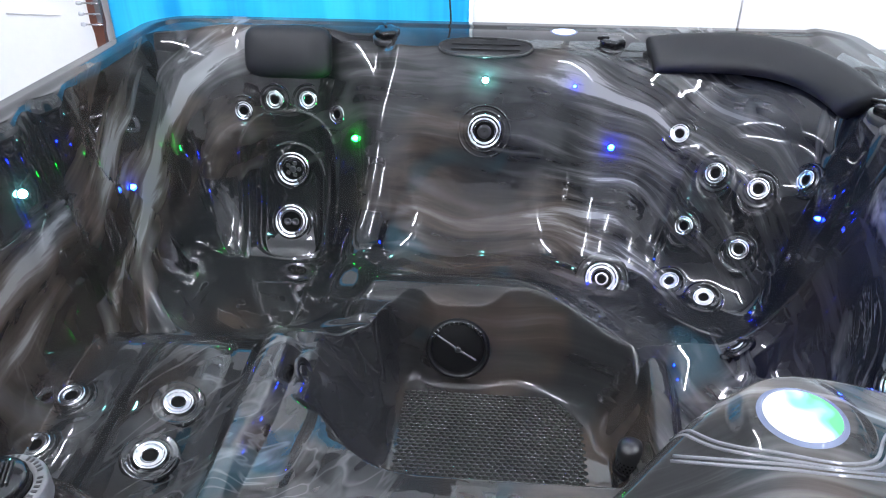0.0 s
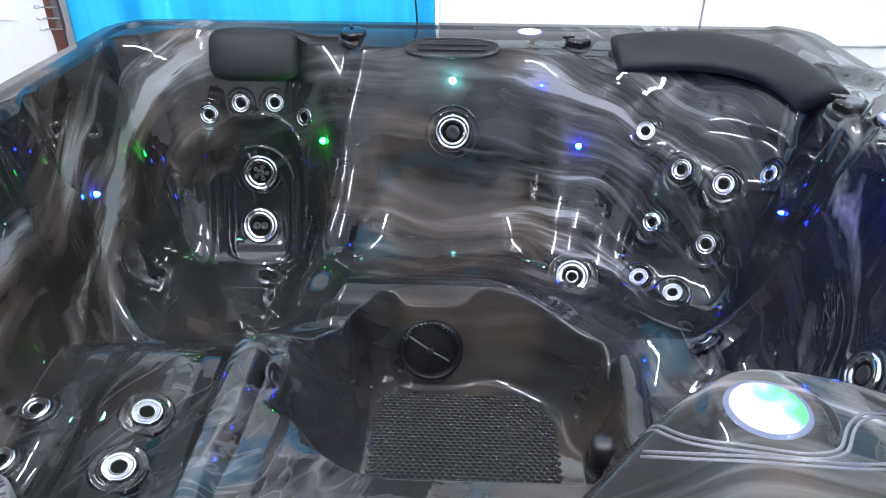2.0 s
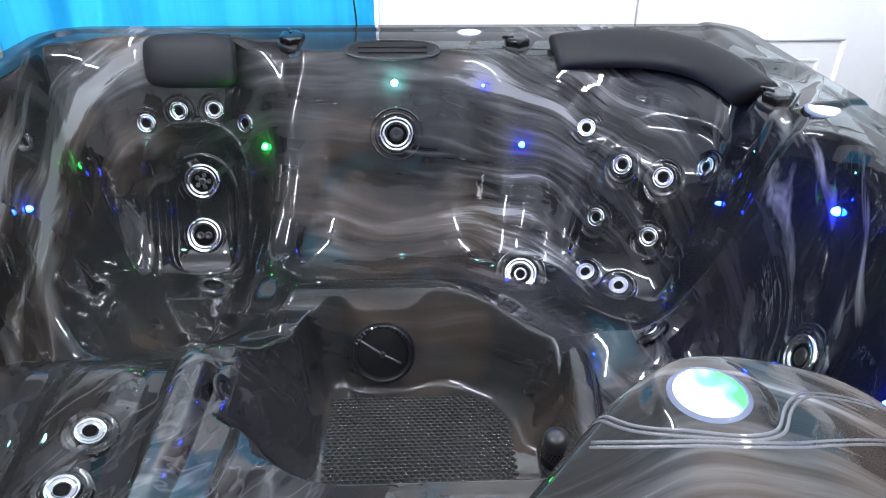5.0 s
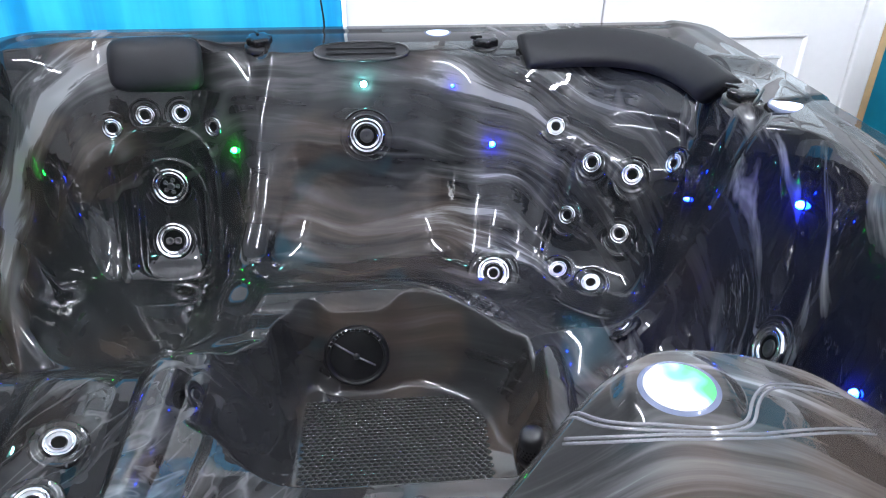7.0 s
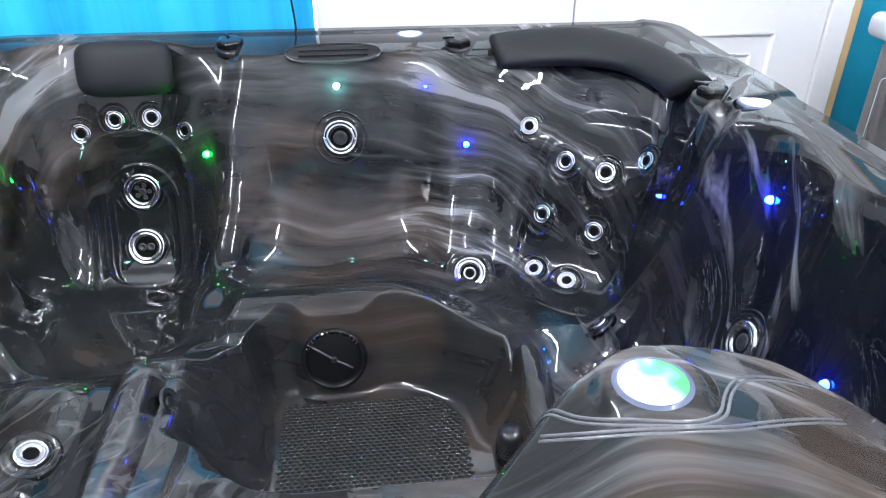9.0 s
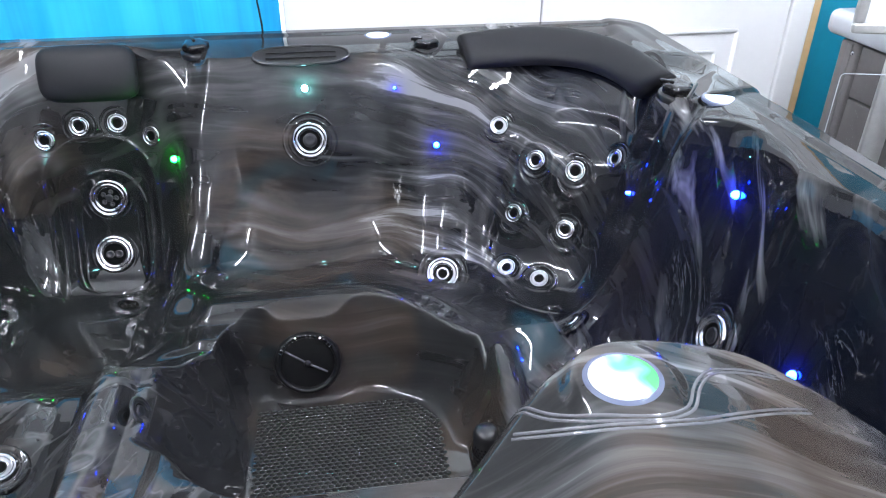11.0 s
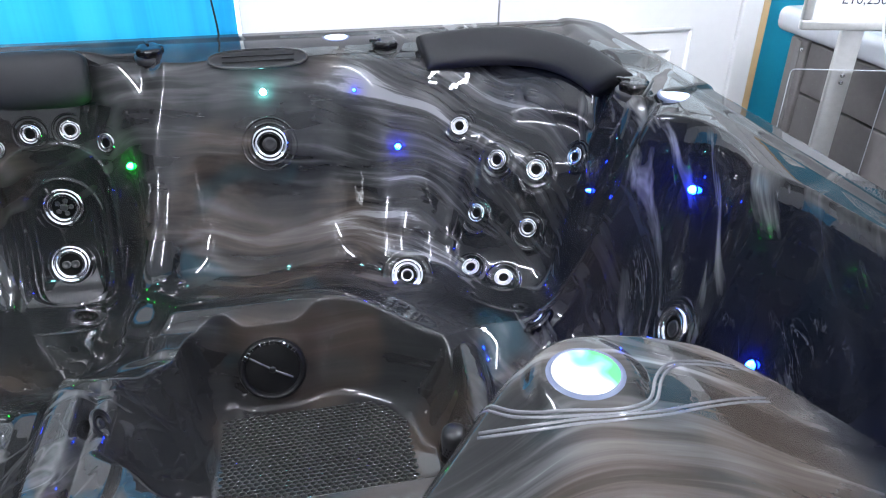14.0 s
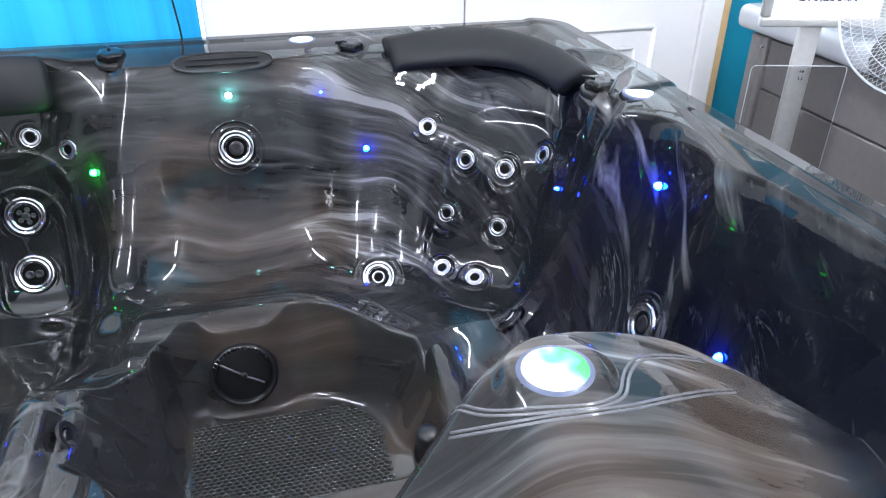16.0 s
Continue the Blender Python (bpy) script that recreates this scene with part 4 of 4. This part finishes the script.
part("plate", lathe([(0.066, 0.008), (0.060, 0.010), (0.03, 0.013), (0, 0.014)], 56), M_SOOT, sc)
part("hub", lathe([(0.008, 0.012), (0.008, 0.018), (0.005, 0.020), (0, 0.020)], 20), M_BLACK, sc)
for a, r in ((math.radians(146), 0.062), (math.radians(-30), 0.052)):
    part("spoke", tube([(0.006 * math.cos(a), 0.006 * math.sin(a), 0.0155), (r * math.cos(a), r * math.sin(a), 0.0135)], 0.0026, 8), M_GRIT, sc)
for i in range(4, 18):
    a = 2 * math.pi * i / 40
    part("slot", box(-0.0018, 0.0018, -0.004, 0.004, 0, 0.003, 0.0006, 1), M_CHROME, sc, smooth=False, m=pose(0.071 * math.cos(a), 0.071 * math.sin(a), 0.0205, 0, 0, math.degrees(a) + 90))

# strainer at the side of the footwell
st = new("strainer")
st.parent = tub
st.matrix_basis = pose(*(0.428, -0.140, 0.104, 3, -4, 0)) @ Matrix.Diagonal((1.25, 1.25, 1.6, 1))
part("body", lathe([(0.024, -0.06), (0.025, 0.0), (0.029, 0.004), (0.029, 0.010), (0.026, 0.013)], 40), M_BLACK, st)
part("collar", lathe([(0.030, 0.030), (0.031, 0.034), (0.031, 0.040), (0.028, 0.044)], 40), M_GLOSS, st)
part("cap", lathe([(0.026, 0.010), (0.0265, 0.07), (0.024, 0.082), (0.016, 0.088), (0, 0.089)], 40), M_BLACK, st, "perforated dark grey cap")
for j in range(8):
    for i in range(22):
        a = 2 * math.pi * (i + 0.5 * (j % 2)) / 22
        # perforations are small discs painted in hole shade
        part("hole", lathe([(0.0021, 0), (0, 0.0005)], 6), M_DARK, st, m=frame_at((0.0266 * math.cos(a), 0.0266 * math.sin(a), 0.0155 + 0.0066 * j), snap=False, normal=(math.cos(a), math.sin(a), 0)))

# diverter knob on the near side
dv = new("diverter")
dv.parent = tub
dv.matrix_basis = pose(*(-0.600, -0.740, 0.672, 0, 0, 20))
part("ring", lathe([(0.066, -0.03), (0.066, 0.0), (0.063, 0.005), (0.050, 0.006), (0.046, 0.002)], 64), M_GRIT, dv, "grey ring with worn raised lettering")
for i in range(22):
    a = math.radians(-30 + i * 8.5)
    if i % 6 != 5:
        part("letter_bar", box(-0.0018, 0.0018, -0.004, 0.004, 0, 0.0012), M_BLACK, dv, smooth=False, m=pose(0.0565 * math.cos(a), 0.0565 * math.sin(a), 0.0058, 0, 0, math.degrees(a) - 90))
part("knob", lathe([(0.045, -0.01), (0.045, 0.018), (0.040, 0.026), (0.02, 0.028), (0, 0.028)], 48), M_GLOSS, dv, "glossy black knob")
for i in range(9):
    x = -0.024 + 0.006 * i
    part("grip_rib", box(x - 0.0018, x + 0.0018, -0.022, 0.022, 0.0255, 0.033, 0.001), M_BLACK, dv, smooth=False)


# honeycomb tread on the footwell floor
def tread(x0, x1, y0, y1, pitch, z):
    bm = bmesh.new()
    ry = pitch * 0.693
    j = 0
    y = y0
    while y < y1:
        x = x0 + (pitch / 2 if j % 2 else 0)
        while x < x1:
            ok = rbox2(np.array(x), np.array(y), x0 - 0.01, x1 + 0.01, y0 - 0.01, y1 + 0.01, 0.03) < 0 and x + y < 0.40
            if ok:
                rings = [[bm.verts.new((x + pitch * r * math.cos(math.pi / 6 + k * math.pi / 3), y + pitch * 0.80 * r * math.sin(math.pi / 6 + k * math.pi / 3), z + dz)) for k in range(6)] for r, dz in ((0.585, -0.0014), (0.575, 0.0004), (0.530, 0.0009), (0.480, 0.0004), (0.445, -0.0004))]
                for lo, hi in zip(rings, rings[1:]):
                    for k in range(6):
                        bm.faces.new((lo[k], lo[(k + 1) % 6], hi[(k + 1) % 6], hi[k]))
                mid = bm.verts.new((x, y, z - 0.0007))
                for k in range(6):
                    bm.faces.new((rings[-1][k], rings[-1][(k + 1) % 6], mid))
            x += pitch
        y += ry
        j += 1
    return bm


tr = part("floor_tread", tread(-0.142, 0.335, -0.30, 0.148, 0.0168, 0.1016), M_TREAD, tub, "raised honeycomb tread moulded in the footwell")
tr["kind"] = "stuff"

# ---------------------------------------------------------------- beside the tub
t2 = tagged(new("neighbour_hot_tub"), "second hot tub with pale shell rim and grey-brown cabinet", "hot tub")
def frame_of(x0, x1, y0, y1, w, z0, z1, bevel):
    """Four rounded bars round a rectangle: two long ones and two between them."""
    return (box(x0, x0 + w, y0, y1, z0, z1, bevel, 5), box(x1 - w, x1, y0, y1, z0, z1, bevel, 5),
            box(x0 + w - bevel, x1 - w + bevel, y0, y0 + w, z0, z1 - 0.002, bevel, 5), box(x0 + w - bevel, x1 - w + bevel, y1 - w, y1, z0, z1 - 0.002, bevel, 5))


for bm in frame_of(1.730, 3.70, -1.45, 0.815, 0.20, 0.905, 0.985, 0.028) + frame_of(1.79, 3.63, -1.38, 0.75, 0.17, 0.975, 1.03, 0.025):
    part("rim", bm, M_PALE, t2, "pale grey acrylic rim")
part("basin_floor", box(1.90, 3.50, -1.25, 0.63, 0.30, 0.33, 0.01), M_PALE, t2, "pale grey acrylic basin floor")
for x0, x1, y0, y1 in ((1.86, 1.90, -1.29, 0.67), (3.50, 3.54, -1.29, 0.67), (1.905, 3.495, -1.29, -1.25), (1.905, 3.495, 0.63, 0.67)):
    part("basin_wall", box(x0, x1, y0, y1, 0.30, 0.93, 0.01), M_PALE, t2, "pale grey acrylic basin wall")
part("basin_seat", box(1.905, 2.35, -1.24, 0.62, 0.33, 0.58, 0.05, 4), M_PALE, t2, "pale grey acrylic seat")
part("core", box(1.775, 1.855, -1.36, 0.72, 0.02, 0.90), M_CABINET, t2, smooth=False)
part("core", box(3.545, 3.62, -1.36, 0.72, 0.02, 0.90), M_CABINET, t2, smooth=False)
part("core", box(1.86, 3.54, -1.36, -1.295, 0.02, 0.90), M_CABINET, t2, smooth=False)
part("core", box(1.86, 3.54, 0.675, 0.72, 0.02, 0.90), M_CABINET, t2, smooth=False)
for y0, y1 in ((0.645, 0.728), (-1.37, -1.29)):
    part("corner_post", box(1.742, 1.83, y0, y1, 0.0, 0.905, 0.008), M_CABINET, t2, "grey-brown corner post")
part("post_strip", box(1.738, 1.745, 0.668, 0.690, 0.01, 0.90, 0.002), M_CABINET, t2)
part("bolt", lathe([(0.007, 0), (0.007, 0.003), (0.004, 0.005), (0, 0.005)], 14), M_CHROME, t2, m=frame_at((1.738, 0.655, 0.875), snap=False, normal=(-1, 0, 0)))
for y0, y1 in ((0.02, 0.638), (-0.62, 0.012), (-1.285, -0.628)):
    for z0, z1 in ((0.03, 0.235), (0.241, 0.485), (0.491, 0.735), (0.741, 0.90)):
        part("cabinet_panel", box(1.752, 1.774, y0, y1, z0, z1, 0.004), M_CABINET, t2, smooth=False)

sign = tagged(new("price_sign"), "silver framed price sign on a pale metal post", "sign")
sign.matrix_world = pose(1.617, 0.284, 1.026, 0, 0, -15.4)
W2, H2 = 0.170, 0.24
for a, b, c, d in ((-W2, W2, 0.0, 0.026), (-W2, W2, H2 - 0.026, H2), (-W2, -W2 + 0.026, 0.0265, H2 - 0.0265), (W2 - 0.026, W2, 0.0265, H2 - 0.0265)):
    part("frame_bar", box(a, b, -0.012, 0.010, c, d, 0.006, 3), M_ALU, sign, "brushed silver frame")
part("paper", box(-W2 + 0.02, W2 - 0.02, -0.004, 0.004, 0.02, H2 - 0.02), M_PAPER, sign, "white price card", smooth=False)
txt = bpy.data.curves.new("price_text", "FONT")
txt.body, txt.size, txt.align_x = "\u00a310,250.00", 0.036, "CENTER"
tx = new("price_text", txt)
txt.materials.append(M_INK)
tx.parent = sign
tx.matrix_basis = pose(0.0, -0.0055, 0.068, 90, 0, 0)
part("post", box(-0.030 - 0.02, 0.030 - 0.02, 0.012, 0.030, -1.0, 0.02, 0.004), M_ALU, sign, "pale metal post")
part("foot", lathe([(0.14, -1.03), (0.14, -1.02), (0.12, -1.012), (0, -1.01)], 40), M_ALU, sign)
part("holder", box(-0.16, 0.105, 0.004, 0.0075, -0.42, -0.108, 0.001), M_ACRYL, sign, "clear acrylic leaflet holder", smooth=False)
# opaque pale tube stands in for the glint along the clear sheet's edge
part("holder_edge", tube([(-0.16, 0.0058, -0.42), (-0.16, 0.0058, -0.118), (-0.157, 0.0058, -0.111), (-0.15, 0.0058, -0.108), (0.095, 0.0058, -0.108), (0.102, 0.0058, -0.111), (0.105, 0.0058, -0.118), (0.105, 0.0058, -0.42)], 0.0016, 6), M_PALE, sign, "pale tube painting the bright glint of the holder's edge")
for z in (-0.122, -0.142):
    part("screw", lathe([(0.006, 0), (0.006, 0.003), (0.003, 0.004), (0, 0.004)], 14), M_CHROME, sign, m=frame_at((-0.02, 0.004, z), snap=False, normal=(0, -1, 0)))

fan = tagged(new("pedestal_fan"), "white pedestal fan with a wire guard", "fan")
FANP = Vector((1.515, -0.145, 1.155))
fan.matrix_world = Matrix.Translation((FANP.x, FANP.y, 0))
aim = look(FANP, (0.137, -1.384, 1.474)) @ pose(0, 0, 0, 0, 180, 0)
aim = Matrix.Translation((0, 0, FANP.z)) @ (Vector((0.137, -1.384, 1.474)) - FANP).to_track_quat("Z", "Y").to_matrix().to_4x4()
FR = 0.180
bm = bmesh.new()
for i in range(1, 9):
    q = i / 8
    tube([(FR * q * math.cos(a), FR * q * math.sin(a), 0.055 * (1 - q * q)) for a in (2 * math.pi * k / 48 for k in range(48))], 0.0010 if i < 8 else 0.003, 5, True, bm)
part("guard_ring", bm, M_FANW, fan, m=aim)
for s in (1, -1):
    bm = bmesh.new()
    for k in range(96):
        a = 2 * math.pi * k / 96
        tube([(FR * q * math.cos(a + s * 0.55 * (q - 0.15)), FR * q * math.sin(a + s * 0.55 * (q - 0.15)), 0.055 * (1 - q * q) + 0.001 * s) for q in (0.15, 0.4, 0.65, 0.85, 1.0)], 0.0007, 4, False, bm)
    part("wire_guard", bm, M_FANW, fan, m=aim)
part("hub", lathe([(0.03, 0.052), (0.03, 0.060), (0.02, 0.066), (0, 0.067)], 28), M_GRIT, fan, m=aim)
for k in range(3):
    bm = bmesh.new()
    rows = []
    for i in range(9):
        q = 0.16 + 0.74 * i / 8
        wdt = 0.95 * math.sin(math.pi * min(1, 0.25 + 0.7 * i / 8)) * 0.55
        rows.append([bm.verts.new((FR * q * math.cos(wdt * u + 2.1 * k), FR * q * math.sin(wdt * u + 2.1 * k), 0.012 * u)) for u in (-1, -0.5, 0, 0.5, 1)])
    for a, b in zip(rows, rows[1:]):
        for j in range(4):
            bm.faces.new((a[j], a[j + 1], b[j + 1], b[j]))
    bl = part("blade", bm, M_GRIT, fan, "dark grey blade", m=aim)
    bl.modifiers.new("thick", "SOLIDIFY").thickness = 0.003
part("motor", lathe([(0, -0.12), (0.05, -0.115), (0.065, -0.08), (0.06, -0.04), (0.02, -0.015)], 32), M_FANW, fan, m=aim)
part("pole", lathe([(0.014, 0.03), (0.014, FANP.z - 0.03), (0.0, FANP.z - 0.025)], 20), M_FANW, fan, m=pose(0.085, 0.02, 0))
part("base", lathe([(0.15, 0.0), (0.15, 0.015), (0.10, 0.03), (0, 0.035)], 48), M_FANW, fan, m=pose(0.02, 0.0, 0))

gt = tagged(new("guitar"), "acoustic guitar standing upright with dark brown headstock", "guitar")
gt.location = (-1.322, 1.062, 0)
bm = bmesh.new()
pts = [(-0.021, 1.02), (0.021, 1.02), (0.024, 0.88), (0.018, 0.845), (0.018, 0.40), (-0.018, 0.40), (-0.018, 0.845), (-0.024, 0.88)]
f = [bm.verts.new((x, -0.009, z)) for x, z in pts]
b = [bm.verts.new((x, 0.009, z)) for x, z in pts]
bm.faces.new(f)
bm.faces.new(b[::-1])
for k in range(8):
    bm.faces.new((f[k], b[k], b[(k + 1) % 8], f[(k + 1) % 8]))
part("neck", bm, M_BROWN, gt, "dark brown neck and headstock", smooth=False)
part("machine_plate", box(0.005, 0.024, -0.013, -0.0095, 0.878, 1.01, 0.001), M_GRIT, gt, smooth=False)
for z in (0.872, 0.908, 0.944, 0.98):
    peg = part("tuning_peg", tube([(-0.046, -0.012, z), (0.022, -0.012, z)], 0.003, 8), M_CHROME, gt)
    part("button", lathe([(0, -0.011), (0.006, -0.008), (0.0075, 0), (0.006, 0.008), (0, 0.011)], 14), M_PALE, peg, m=pose(-0.047, -0.012, z, 0, 90, 0))
    part("post", lathe([(0.004, 0), (0.004, 0.008), (0, 0.008)], 10), M_CHROME, peg, m=pose(0.0, -0.009, z, 90, 0, 0))
bm = bmesh.new()
rows = []
prof = [0.0, 0.11, 0.155, 0.165, 0.145, 0.11, 0.105, 0.12, 0.125, 0.09, 0.0]
for yy in (-0.045, 0.045):
    ring = [(w, 0.02 + 0.43 * i / 10) for i, w in enumerate(prof)]
    rows.append([bm.verts.new((w, yy, z)) for w, z in ring] + [bm.verts.new((-w, yy, z)) for w, z in ring[-2:0:-1]])
n = len(rows[0])
for k in range(n):
    bm.faces.new((rows[0][k], rows[0][(k + 1) % n], rows[1][(k + 1) % n], rows[1][k]))
bm.faces.new(rows[0])
bm.faces.new(rows[1][::-1])
part("body", bm, M_BROWN, gt, "brown wooden body", smooth=False)
